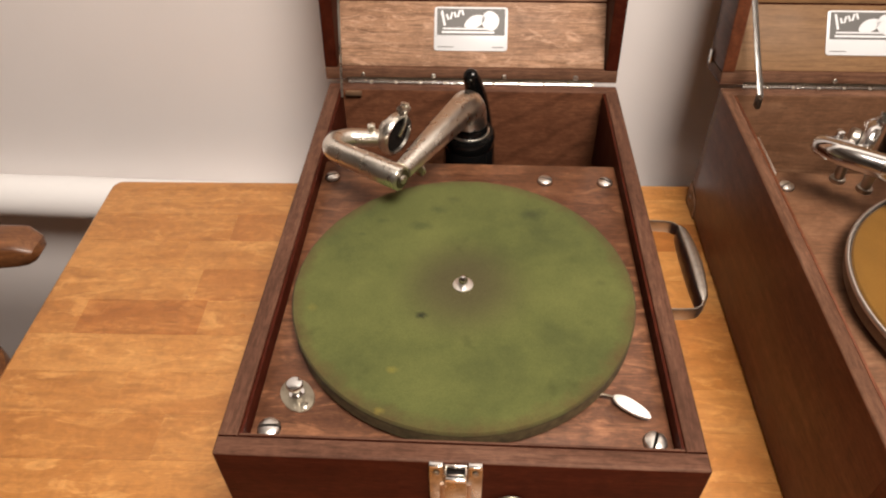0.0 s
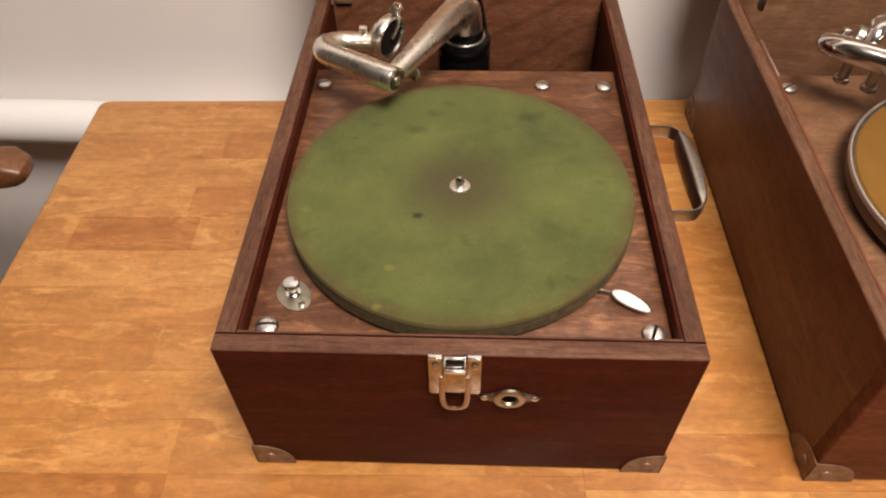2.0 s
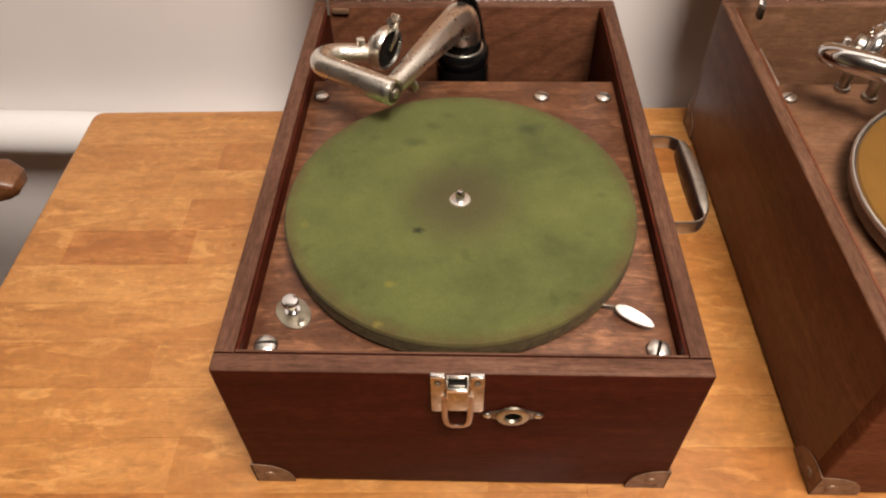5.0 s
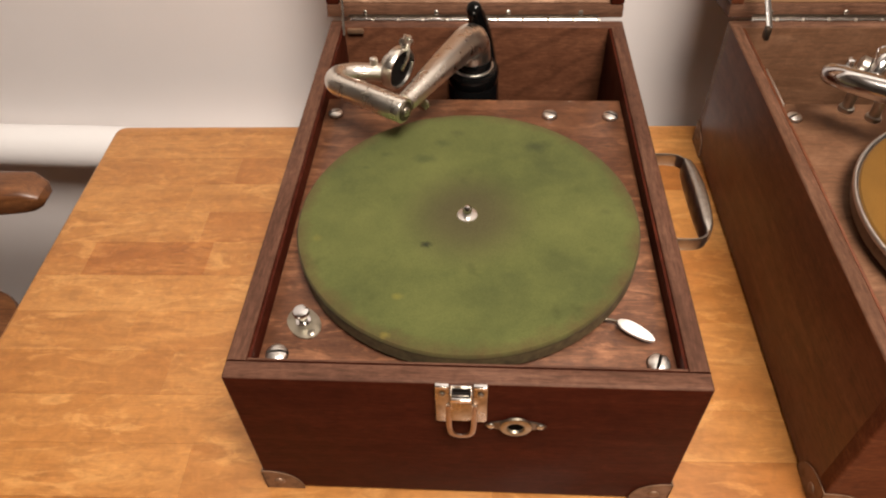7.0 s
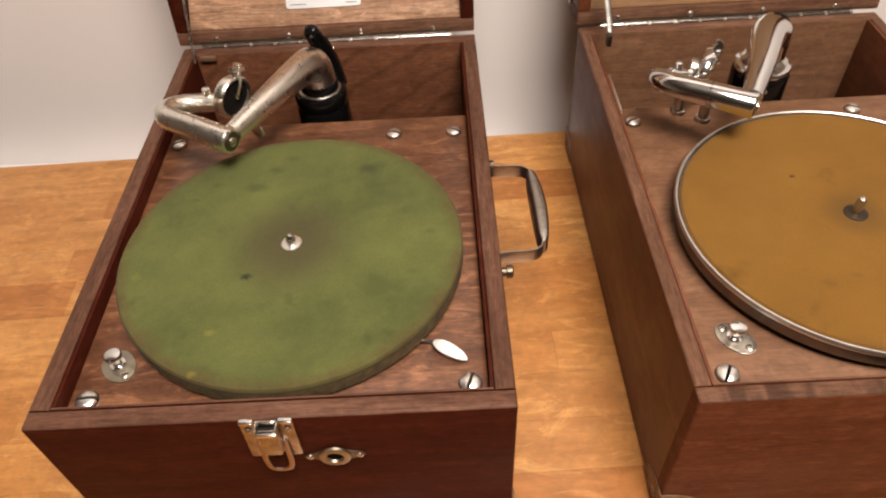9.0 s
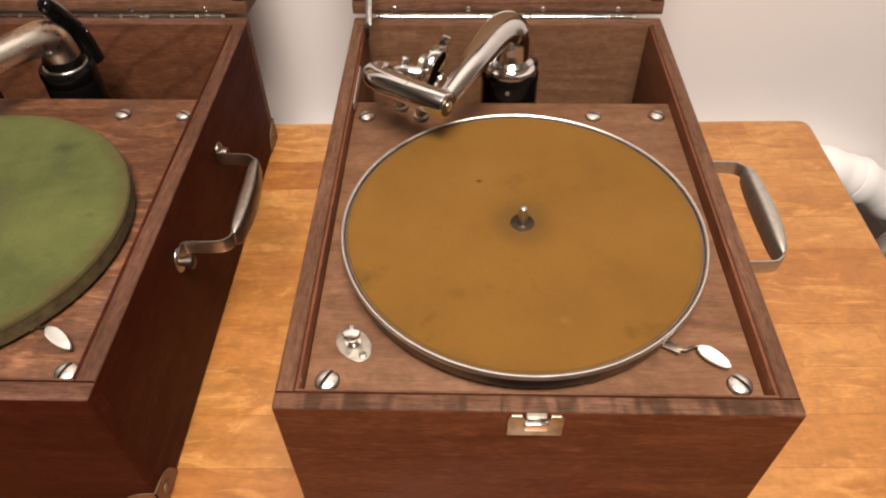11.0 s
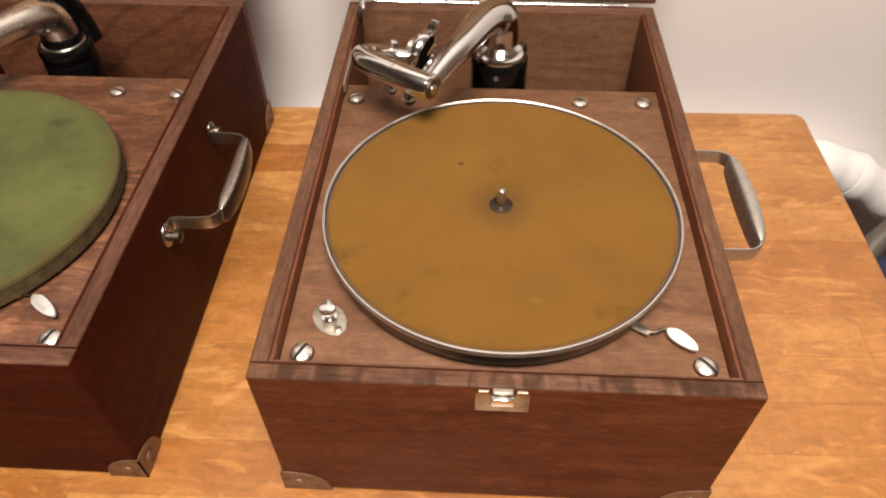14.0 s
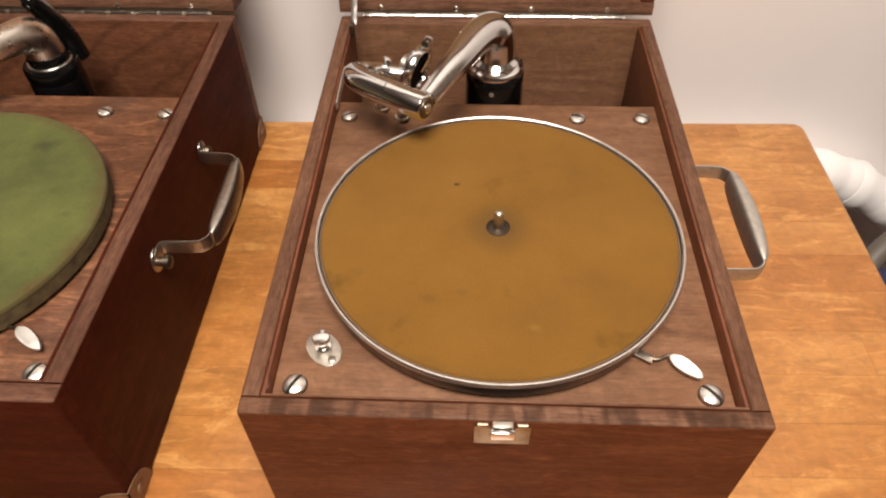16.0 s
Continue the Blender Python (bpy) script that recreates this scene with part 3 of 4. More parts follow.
def gramophone(name, label, x, y, turn, green):
    global W, D
    W, D = (0.1542, 0.4490) if green else (0.1560, 0.4530)
    g = tagged(empty(name, x, y, 0, turn), label, "gramophone", "open portable gramophones on the table")
    # case
    def rim_board(x0, x1, y0, y1):
        """A case board whose free edges alone are rounded, so that no groove shows at the joints."""
        bm = box(x0, x1, y0, y1, 0.004, H)
        across = x1 - x0 > 0.1
        free = []
        for e in bm.edges:
            c = (e.verts[0].co + e.verts[1].co) / 2
            if across and abs(e.verts[0].co.z - e.verts[1].co.z) > 0.01 and abs(c.y - (y0 if y0 < 0.1 else y1)) < 1e-5:
                free.append(e)
            elif c.z > H - 1e-5 and (across or abs(e.verts[0].co.y - e.verts[1].co.y) > 0.1):
                free.append(e)
        bmesh.ops.bevel(bm, geom=free, offset=0.0021, segments=3, profile=0.5, affect="EDGES")
        return bm

    rt = 0.0134 if green else 0.0116
    rim_x, rim_y = (M_RIM_X_AGED_LIT, M_RIM_Y_AGED_LIT) if green else (M_RIM_X, M_RIM_Y)
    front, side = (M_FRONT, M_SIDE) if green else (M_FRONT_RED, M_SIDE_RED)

    # Upward faces take the paler rim oak: wear plus top light in the colour.
    def worn_lit_top(ob, material):
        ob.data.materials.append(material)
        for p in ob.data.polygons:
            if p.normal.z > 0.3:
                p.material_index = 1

    worn_lit_top(part("front_board", rim_board(-W, W, 0, rt), front, g), rim_x if green else M_RIM_STRIPED)
    worn_lit_top(part("back_board", rim_board(-W, W, D - T, D), M_BACK if green else M_DECK_B, g), rim_x)
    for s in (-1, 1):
        worn_lit_top(part("side_board", rim_board(min(s * W, s * (W - rt)), max(s * W, s * (W - rt)), rt + 0.0002, D - T - 0.0002), side, g), rim_y)
    part("bottom_board", box(-W + T, W - T, T, D - T, 0.004, 0.014), M_SIDE, g)
    for sx in (-1, 1):
        for sy in (-1, 1):
            corner_bracket(g, sx, sy, 0.030 if green else 0.036)
            part("foot", lathe([(0.008, 0), (0.009, 0.001), (0.009, 0.0039), (0, 0.0039)], (sx * 0.12, 0.04 if sy < 0 else D - 0.04, 0)), M_BLACK, g)
    # thin lining inside the boards, its worn, lit-toned lip a little below their top
    li, lt, gap = W - rt, 0.0022, 0.0003
    worn_lit_top(part("lining", box(-li + gap, li - gap, rt + 0.0009, rt + gap + lt, 0.11, H - 0.0006, 0.0005), front, g), rim_x)
    for s in (-1, 1):
        part("lining", box(min(s * (li - 0.0002), s * (li - lt - gap)), max(s * (li - 0.0002), s * (li - lt - gap)), rt + gap + lt + 0.0002, D - T - 0.0002, 0.02, H - 0.0012, 0.0005), side, g)
    lt += gap
    inner = rt + lt + 0.0004
    # deck
    deck = part("deck", box(-li + lt + 0.0004, li - lt - 0.0004, inner, 0.323, DECK - 0.011, DECK, 0.0012), M_DECK if green else M_DECK_B, g, "reddish quartered oak motor board" if green else "brown oak motor board")
    part("throat_board", box(-li + lt + 0.0004, li - lt - 0.0004, 0.311, 0.321, 0.016, DECK - 0.0115), M_FRONT, g)
    if green:
        heads = ((-0.1259, 0.0270, 5), (0.1262, 0.0270, 70), (-0.1278, 0.2975, 30), (0.0707, 0.2980, 160), (0.1257, 0.2970, 150))
    else:
        heads = ((-0.1278, 0.0272, 62), (0.1278, 0.0282, 130), (-0.1295, 0.3004, 30), (0.0712, 0.3025, 160), (0.1270, 0.3035, 150))
    for sx, sy, a in heads:
        r = 0.0073 if sy < 0.1 else 0.0066
        head = screw(g, sx, sy, DECK + 0.0004, r, a)
        # Black disc wider than the head: paints the ring of shade round it.
        part("seat", lathe([(r * 1.09, 0.0), (r * 1.08, 0.0004), (r * 0.9, 0.0005), (0, 0.0005)], (sx, sy, DECK), segs=20), M_DARK, head)
    # turntable
    cx, cy = -0.0012, 0.1443 if green else 0.1470
    R = 0.1286 if green else 0.1288
    lift = -0.0014 if green else 0.0008
    if green:
        tt = part("turntable", lathe([(0.05, DECK + 0.003), (R - 0.003, DECK + 0.003), (R - 0.0005, DECK + 0.006), (R - 0.0005, DECK + 0.0185), (0.05, DECK + 0.0185)], (cx, cy, lift), segs=96), M_EDGE, g, "dark-edged iron turntable")
        part("felt", lathe([(R - 0.0004, DECK + 0.0165), (R - 0.0003, DECK + 0.0175), (R - 0.0004, DECK + 0.0190), (R - 0.0015, DECK + 0.0204), (R - 0.004, DECK + 0.021), (0.05, DECK + 0.021), (0.0, DECK + 0.021)], (cx, cy, lift), segs=128), M_GREEN, tt, "worn green felt with a darkened centre")
    else:
        tt = part("turntable", lathe([(0.05, DECK + 0.0150), (R - 0.0045, DECK + 0.0150), (R - 0.0042, DECK + 0.0058), (R - 0.0026, DECK + 0.0052), (R - 0.0016, DECK + 0.0060), (R - 0.0008, DECK + 0.0100), (R - 0.0006, DECK + 0.0163), (R - 0.0024, DECK + 0.0170), (R - 0.0026, DECK + 0.0190), (0.05, DECK + 0.0190)], (cx, cy, lift), segs=128), M_SKIRT, g, "nickel-rimmed turntable, brown reflection put into its skirt's colour")
        part("rim_bead", lathe([(R - 0.0020, DECK + 0.0165), (R + 0.0002, DECK + 0.0166), (R + 0.0008, DECK + 0.0180), (R + 0.0008, DECK + 0.0200), (R + 0.0001, DECK + 0.0211), (R - 0.0007, DECK + 0.0212), (R - 0.0015, DECK + 0.0206), (R - 0.0020, DECK + 0.0165)], (cx, cy, lift), segs=128), M_RING, tt, "bright nickel bead")
        part("felt", lathe([(R - 0.0034, DECK + 0.0191), (R - 0.0046, DECK + 0.0204), (0.05, DECK + 0.0207), (0.0, DECK + 0.0207)], (cx, cy, lift), segs=128), M_GOLD, tt, "ochre brown felt")
    top = DECK + 0.021
    if green:
        part("spindle_boss", lathe([(0.0078, top), (0.0076, top + 0.0007), (0.004, top + 0.0012), (0, top + 0.0012)], (cx, cy, lift), segs=24), M_SCREW, tt, "pale metal washer")
        part("spindle", lathe([(0.0036, top + 0.001), (0.0036, top + 0.005), (0.0030, top + 0.0075), (0.0014, top + 0.009), (0, top + 0.0092)], (cx, cy, lift), segs=20), M_BRIGHT, tt)
    else:
        part("spindle_boss", lathe([(0.0084, top - 0.0004), (0.0086, top + 0.0003), (0.0045, top + 0.0012), (0, top + 0.0012)], (cx, cy, lift), segs=24), M_WASHER, tt, "dark recessed washer")
        part("spindle", lathe([(0.0036, top + 0.001), (0.0034, top + 0.004), (0.0034, top + 0.012), (0.0026, top + 0.0145), (0.001, top + 0.0155), (0, top + 0.0156)], (cx, cy, lift), segs=20), M_STEEL, tt)
    tonearm(g, green)
    brake(g, green)
    lever(g, green)
    latch(g, green)
    handle(g, green)
    lid(g, green)
    if green:
        # winding hole plate
        m = pose(0.0345, -0.0004, 0.1085, 90)
        esc = part("crank_escutcheon", slab(ellipse(0.0205, 0.0062, 32, 1.25), 0, 0.0012, m, 0.0003), M_DULL, g, "dark metal plate round the winding hole")
        part("collar", lathe([(0.0055, 0.001), (0.0108, 0.001), (0.0105, 0.0026), (0.0085, 0.0034), (0.0062, 0.0030), (0.0052, 0.0012)], (0.0345, -0.0004, 0.1085), (0, -1, 0), 28), M_PATINA, esc)
        part("hole", lathe([(0.0054, 0.0013), (0, 0.0013)], (0.0345, -0.0004, 0.1085), (0, -1, 0), 24), M_DARK, esc)
        for s in (-1, 1):
            screw(esc, 0, 0, 0, 0.0024, 40, pose(0.0345 + s * 0.0165, -0.0016, 0.1085, 90), M_NICKEL)
    return g


def tonearm(g, green):
    """Pedestal, elbow, tapered arm, crossbar, U-bend and the sound box thrown back on it."""
    nick = M_NICKEL if green else M_BRIGHT
    if green:
        px, py, top = -0.0010, 0.3595, 0.152
        way = [(px, py, top + 0.006), (px, py - 0.0007, 0.170), (px - 0.0018, py - 0.006, 0.1850), (-0.0080, 0.336, 0.1935), (-0.030, 0.287, 0.1975), (-0.054, 0.240, 0.1965)]
        end, left = Vector((-0.0535, 0.2305, 0.1950)), Vector((-0.108, 0.2625, 0.1960))
        bend = [(-0.1165, 0.2715, 0.1955), (-0.1165, 0.2855, 0.1925), (-0.106, 0.2945, 0.190), (-0.092, 0.2965, 0.189), (-0.078, 0.2960, 0.189)]
        pin, c = (-0.0865, 0.2975, 0.192), Vector((-0.0670, 0.3000, 0.1920))
    else:
        px, py, top = -0.0012, 0.349, 0.164
        way = [(px, py, top + 0.006), (px, py - 0.0005, 0.188), (px - 0.003, py - 0.005, 0.2020), (-0.0160, 0.327, 0.2095), (-0.0345, 0.287, 0.2090), (-0.0565, 0.244, 0.2040)]
        end, left = Vector((-0.0560, 0.2340, 0.2025)), Vector((-0.108, 0.2680, 0.2020))
        bend = [(-0.1160, 0.2790, 0.2000), (-0.1165, 0.2950, 0.1930), (-0.107, 0.3080, 0.1850), (-0.095, 0.3125, 0.1810), (-0.082, 0.3130, 0.1795)]
        pin, c = (-0.0935, 0.3150, 0.184), Vector((-0.0705, 0.3165, 0.1830))
    if green:
        cup = [(0.0275, 0.016), (0.0275, 0.10), (0.0256, 0.130), (0.0252, top - 0.011), (0.0246, top - 0.0095), (0.0252, top - 0.008), (0.0256, top - 0.001), (0.0250, top + 0.0030), (0.0234, top + 0.0050), (0.0214, top + 0.0050), (0.0206, top + 0.003), (0, top + 0.003)]
        collar = [(0.0186, top + 0.0032), (0.0203, top + 0.0032), (0.0203, top + 0.0056), (0.0197, top + 0.0064), (0.0186, top + 0.0064)]
    else:
        cup = [(0.0282, 0.016), (0.0282, 0.10), (0.0264, 0.130), (0.0262, top - 0.010), (0.0262, top - 0.004), (0.0246, top - 0.001), (0.0236, top), (0, top)]
        collar = [(0.0190, top + 0.0002), (0.0250, top + 0.0002), (0.0257, top + 0.0025), (0.0248, top + 0.0050), (0.0218, top + 0.0062), (0.0206, top + 0.0075), (0.0208, top + 0.0095), (0.0190, top + 0.0112), (0.0174, top + 0.0125)]
    ped = part("pedestal", lathe(cup, (px, py, 0), segs=44), M_BLACK, g, "glossy black tone-arm pedestal")
    part("pedestal_ring", lathe(collar, (px, py, 0), segs=44), nick, ped, "worn nickel collar")
    if not green:
        screw(ped, 0, 0, 0, 0.0022, 30, pose(px - 0.003, py - 0.0261, top - 0.011, 90))
    if green:
        # Added black band: paints the dark reflection on the nickel neck.
        part("neck_reflection", lathe([(0.0170, top + 0.0031), (0.0184, top + 0.0031), (0.0184, top + 0.0120), (0.0176, top + 0.0140), (0.0168, top + 0.0142)], (px, py, 0), segs=40), M_BLACK, ped, "black band added for the dark reflection on the arm's neck")
    arm_path = curve(way, 8)
    n = len(arm_path) - 1
    rad = [0.0168 if k < 0.45 * n else 0.0168 + (0.0080 - 0.0168) * (k / n - 0.45) / 0.55 for k in range(n + 1)]
    arm = part("tonearm", sweep(arm_path, rad, 32), nick, g, "tapered nickel-plated tone arm")
    u = (left - end).normalized()
    bar1 = end + u * 0.036
    part("crossbar", sweep([end, end + u * 0.0008, end + u * 0.0012, bar1 - u * 0.0008, bar1], [0.0094, 0.0104, 0.0106, 0.0106, 0.0098], 32), nick, arm)
    goose = curve([bar1 + u * 0.0002, left] + [Vector(q) for q in bend], 6)
    k = len(goose) - 1
    part("gooseneck", sweep(goose, [0.0103 - 0.0026 * i / k for i in range(k + 1)], 28), nick, arm)
    # Flat dark disc gives the shade of a recess behind the end screw.
    part("end_cap", lathe([(0.0082, 0.0), (0.0080, 0.0006), (0.0060, 0.0007), (0, 0.0007)], end - u * 0.0001, -u, 28), M_DULL, arm, "dark disc standing in for the shaded recess in the arm's end")
    screw(arm, 0, 0, 0, 0.0040, 60, Matrix.Translation(end - u * 0.0007) @ Vector((0, 0, 1)).rotation_difference(-u).to_matrix().to_4x4(), M_NICKEL)
    part("lock_pin", lathe([(0.0028, -0.006), (0.0028, 0.004), (0.0036, 0.0045), (0.0034, 0.0105), (0.0015, 0.0115), (0, 0.0115)], pin, segs=14), nick, arm, "small upright pin")
    ax = (Vector((0.83, -0.51, -0.08)) if green else Vector((0.91, -0.40, -0.20))).normalized()
    kr = 0.90 if green else 1.0
    sb = part("sound_box", lathe([(r * kr, h if h > 0 else 0.62 * h) for r, h in ((0.008, -0.0085), (0.0175, -0.0082), (0.0200, -0.0068), (0.0213, -0.0040), (0.0217, 0.0), (0.0213, 0.0038), (0.0202, 0.0054), (0.0184, 0.0056), (0.0178, 0.0030), (0.004, 0.0022), (0, 0.0022))], c, ax, 44), nick, g, "round nickel sound box")
    part("diaphragm", lathe([(r * kr, h) for r, h in ((0.0177, 0.0032), (0.0135, 0.0038), (0.009, 0.0032), (0, 0.0038))], c, ax, 32), M_DARK, sb, "dark diaphragm")
    upv = Vector((0.35, 0.30, 1)) - ax * ax.dot(Vector((0.35, 0.30, 1)))
    upv.normalize()
    sv = ax.cross(upv)
    part("needle_bar", sweep([c + ax * 0.0055, c + ax * 0.0080 + upv * 0.012, c + ax * 0.0070 + upv * 0.018, c + ax * 0.003 + upv * 0.027], 0.0017, 10), nick, sb)
    part("needle_clamp", lathe([(0.0026, -0.006), (0.0042, -0.005), (0.0042, 0.001), (0.0028, 0.002), (0.0026, 0.004), (0.0036, 0.0045), (0.0036, 0.007), (0, 0.0075)], c + upv * 0.0225 + ax * 0.003, upv, 14), nick, sb)
    part("clamp_screw", lathe([(0.0018, -0.007), (0.0018, 0.006), (0.0034, 0.0062), (0.0034, 0.0085), (0, 0.0088)], c + upv * 0.0245 + ax * 0.004, sv, 12), nick, sb)
    part("mount_flange", lathe([(0.0075, -0.0125), (0.0090, -0.0115), (0.0090, -0.0062), (0.0060, -0.0050)], c, ax, 24), M_STEEL, sb)
    if green:
        # black tapered lever standing up behind the elbow
        part("elbow_lever", sweep(curve([(0.010, 0.386, 0.144), (0.007, 0.386, 0.170), (0.003, 0.378, 0.194), (0.0, 0.370, 0.209), (-0.0012, 0.364, 0.2150)], 5), [0.0122 - 0.0050 * k / 17 for k in range(18)] + [0.0066, 0.0058, 0.0035], 18), M_BLACK, g, "black tapered lever behind the elbow")
        part("arm_ring", lathe([(0.003, 0.0), (0.0065, 0.0005), (0.007, 0.002), (0.006, 0.003), (0.003, 0.0035)], (-0.044, 0.268, 0.176), u.cross(Vector((0, 0, 1))), 20), M_NICKEL, g, "small nickel ring under the arm")
    else:
        screw(ped, 0, 0, 0, 0.0034, 20, Matrix.Translation((px - 0.0180, py - 0.0140, top + 0.0060)))
        for cupx, cupy in ((-0.097, 0.285), (-0.079, 0.272)):
            part("thumb_screw", lathe([(0.0062, 0.163), (0.0068, 0.1645), (0.0062, 0.167), (0.0044, 0.1675), (0.0044, 0.190)], (cupx, cupy, 0), segs=18), M_STEEL, g, "round-headed thumb screw under the gooseneck")


def brake(g, green):
    cx, cy = (-0.1122, 0.0535) if green else (-0.1139, 0.0545)
    a = 128
    plate = part("brake_plate", slab(ellipse(0.0148, 0.0106 if green else 0.0100, 32, 0.95), 0, 0.0012, pose(cx, cy, DECK, 0, 0, a), 0.0004), M_PATINA if green else M_STEEL, g, "oval brake plate")
    part("knob", lathe([(0.0032, 0.001), (0.0028, 0.006), (0.0030, 0.0085), (0.0054, 0.0090), (0.0058, 0.0115), (0.0052, 0.0128), (0.003, 0.0134), (0, 0.0135)], (cx - 0.0006, cy + 0.0012, DECK), segs=22), M_BRIGHT, plate)
    part("knob_seat", lathe([(0.0056, 0.001), (0.0052, 0.0022), (0.003, 0.0024), (0, 0.0024)], (cx - 0.0006, cy + 0.0012, DECK), segs=20), M_BRIGHT, plate)
    d = Matrix.Rotation(radians(a), 2)
    for s in ((-1,) if green else (-1, 1)):
        o = d @ Vector((s * 0.0108, 0))
        screw(plate, 0, 0, 0, 0.0028, 20, Matrix.Translation((cx + o.x, cy + o.y, DECK + 0.001)), M_STEEL)


def lever(g, green):
    """A short flat stem under the turntable's edge, a thin rod and a tilted leaf-shaped blade."""
    c = Vector((0.1138, 0.0497, DECK + 0.0062)) if green else Vector((0.1149, 0.0452, DECK + 0.0060))
    ang = -36 if green else -43
    d = Vector((math.cos(radians(ang)), math.sin(radians(ang)), 0))
    back = c - d * 0.0105
    end = Vector((0.0935, 0.0590, DECK + 0.0042)) if green else Vector((0.0955, 0.0505, DECK + 0.0042))
    start = end - Vector((0.020, -0.0125, 0.001))
    lev = part("speed_lever", sweep([start, end], 0, 12, flat=(0.0010, 0.0030)), M_STEEL, g, "speed lever with a leaf-shaped blade")
    part("rod", sweep(curve([end - Vector((0.002, -0.001, 0)), end + Vector((0.0035, 0.0004, 0.0004)), back - d * 0.002 - Vector((0, 0, 0.001)), back + d * 0.004 - Vector((0, 0, 0.0006))], 5), 0.0012, 8), M_DULL, lev)
    half = 0.0138 if green else 0.0115
    out = [(half * math.cos(t), 0.0044 * math.sin(t) * (1 - 0.18 * math.cos(t))) for t in (2 * math.pi * k / 28 for k in range(28))]
    part("blade", slab(out, -0.0014, 0.0006, pose(c.x, c.y, c.z, 0, 0, ang) @ pose(0, 0, 0, 8, 0, 0), 0.0006), M_SATIN, lev, "bright leaf-shaped blade")


def latch(g, green):
    y = -0.0004
    if green:
        lt = part("latch", slab(round_rect(0.0150, 0.0165, 0.002), 0, 0.0008, pose(-0.0015, y, 0.1370, 90), 0.0002), M_DULL, g, "nickel lid clasp with a hanging loop")
        for s in (-1, 1):
            wing = part("wing", slab(round_rect(0.0044, 0.0203, 0.0016), 0.0009, 0.0022, pose(-0.0015 + s * 0.0121, y, 0.1360, 88), 0.0004), M_CLASP, lt)
            part("wing_top", box(-0.0015 + s * 0.0121 - 0.0044, -0.0015 + s * 0.0121 + 0.0044, y - 0.0032, y + 0.0006, 0.1548, 0.1572, 0.0009), M_BRIGHT, wing)
        # hollow raised tongue: a bent face plate and two cheeks, open above
        part("tongue", slab(round_rect(0.0068, 0.0120, 0.002), 0.0056, 0.0070, pose(-0.0015, y, 0.1378, 82), 0.0006), M_CLASP, lt)
        part("tongue_fold", box(-0.0015 - 0.0066, -0.0015 + 0.0066, y - 0.0086, y - 0.0060, 0.1478, 0.1512, 0.0010), M_BRIGHT, lt)
        part("tongue_back", box(-0.0015 - 0.0068, -0.0015 + 0.0068, y - 0.0018, y - 0.0009, 0.1520, 0.1566, 0.0003), M_BRIGHT, lt)
        for s in (-1, 1):
            part("tongue_cheek", box(-0.0015 + s * 0.0064 - 0.0006, -0.0015 + s * 0.0064 + 0.0006, y - 0.0070, y - 0.0010, 0.1270, 0.1545, 0.0004), M_CLASP, lt)
        part("tongue_slot", box(-0.0015 - 0.0057, -0.0015 + 0.0057, y - 0.0060, y - 0.0019, 0.1300, 0.1505), M_DARK, lt)
        w = 0.0080
        loop = curve([(-0.0015 - w, y - 0.0030, 0.136), (-0.0015 - w, y - 0.0036, 0.125), (-0.0015 - w, y - 0.0042, 0.111), (-0.0015 - w * 0.75, y - 0.0046, 0.1025), (-0.0015, y - 0.0046, 0.1000), (-0.0015 + w * 0.75, y - 0.0046, 0.1025), (-0.0015 + w, y - 0.0042, 0.111), (-0.0015 + w, y - 0.0036, 0.125), (-0.0015 + w, y - 0.0030, 0.136)], 4)
        part("loop", sweep(loop, 0, 12, flat=(0.0008, 0.0019), up=(0, -1, 0)), M_LOOP, lt)
        for s in (-1, 1):
            screw(lt, 0, 0, 0, 0.0022, 30, pose(-0.0015 + s * 0.0122, y - 0.0026, 0.148, 90), M_STEEL)
    else:
        out = [(-0.0165, -0.0098), (0.0165, -0.0098), (0.0165, 0.010), (0.0145, 0.0125), (0.0085, 0.0125), (0.0070, 0.0075), (-0.0070, 0.0075), (-0.0085, 0.0125), (-0.0145, 0.0125), (-0.0165, 0.010)]
        lt = part("latch_plate", slab(out, 0, 0.0016, pose(0.0, y, 0.1415, 90), 0.0004), M_PATINA, g, "notched nickel clasp plate")
        part("hook", box(-0.0072, 0.0072, -0.0062, -0.0018, 0.1435, 0.1520, 0.0014), M_BRIGHT, lt)
        part("hook_lip", box(-0.0060, 0.0060, -0.0034, 0.0005, 0.1528, 0.1552, 0.0006), M_STEEL, lt)


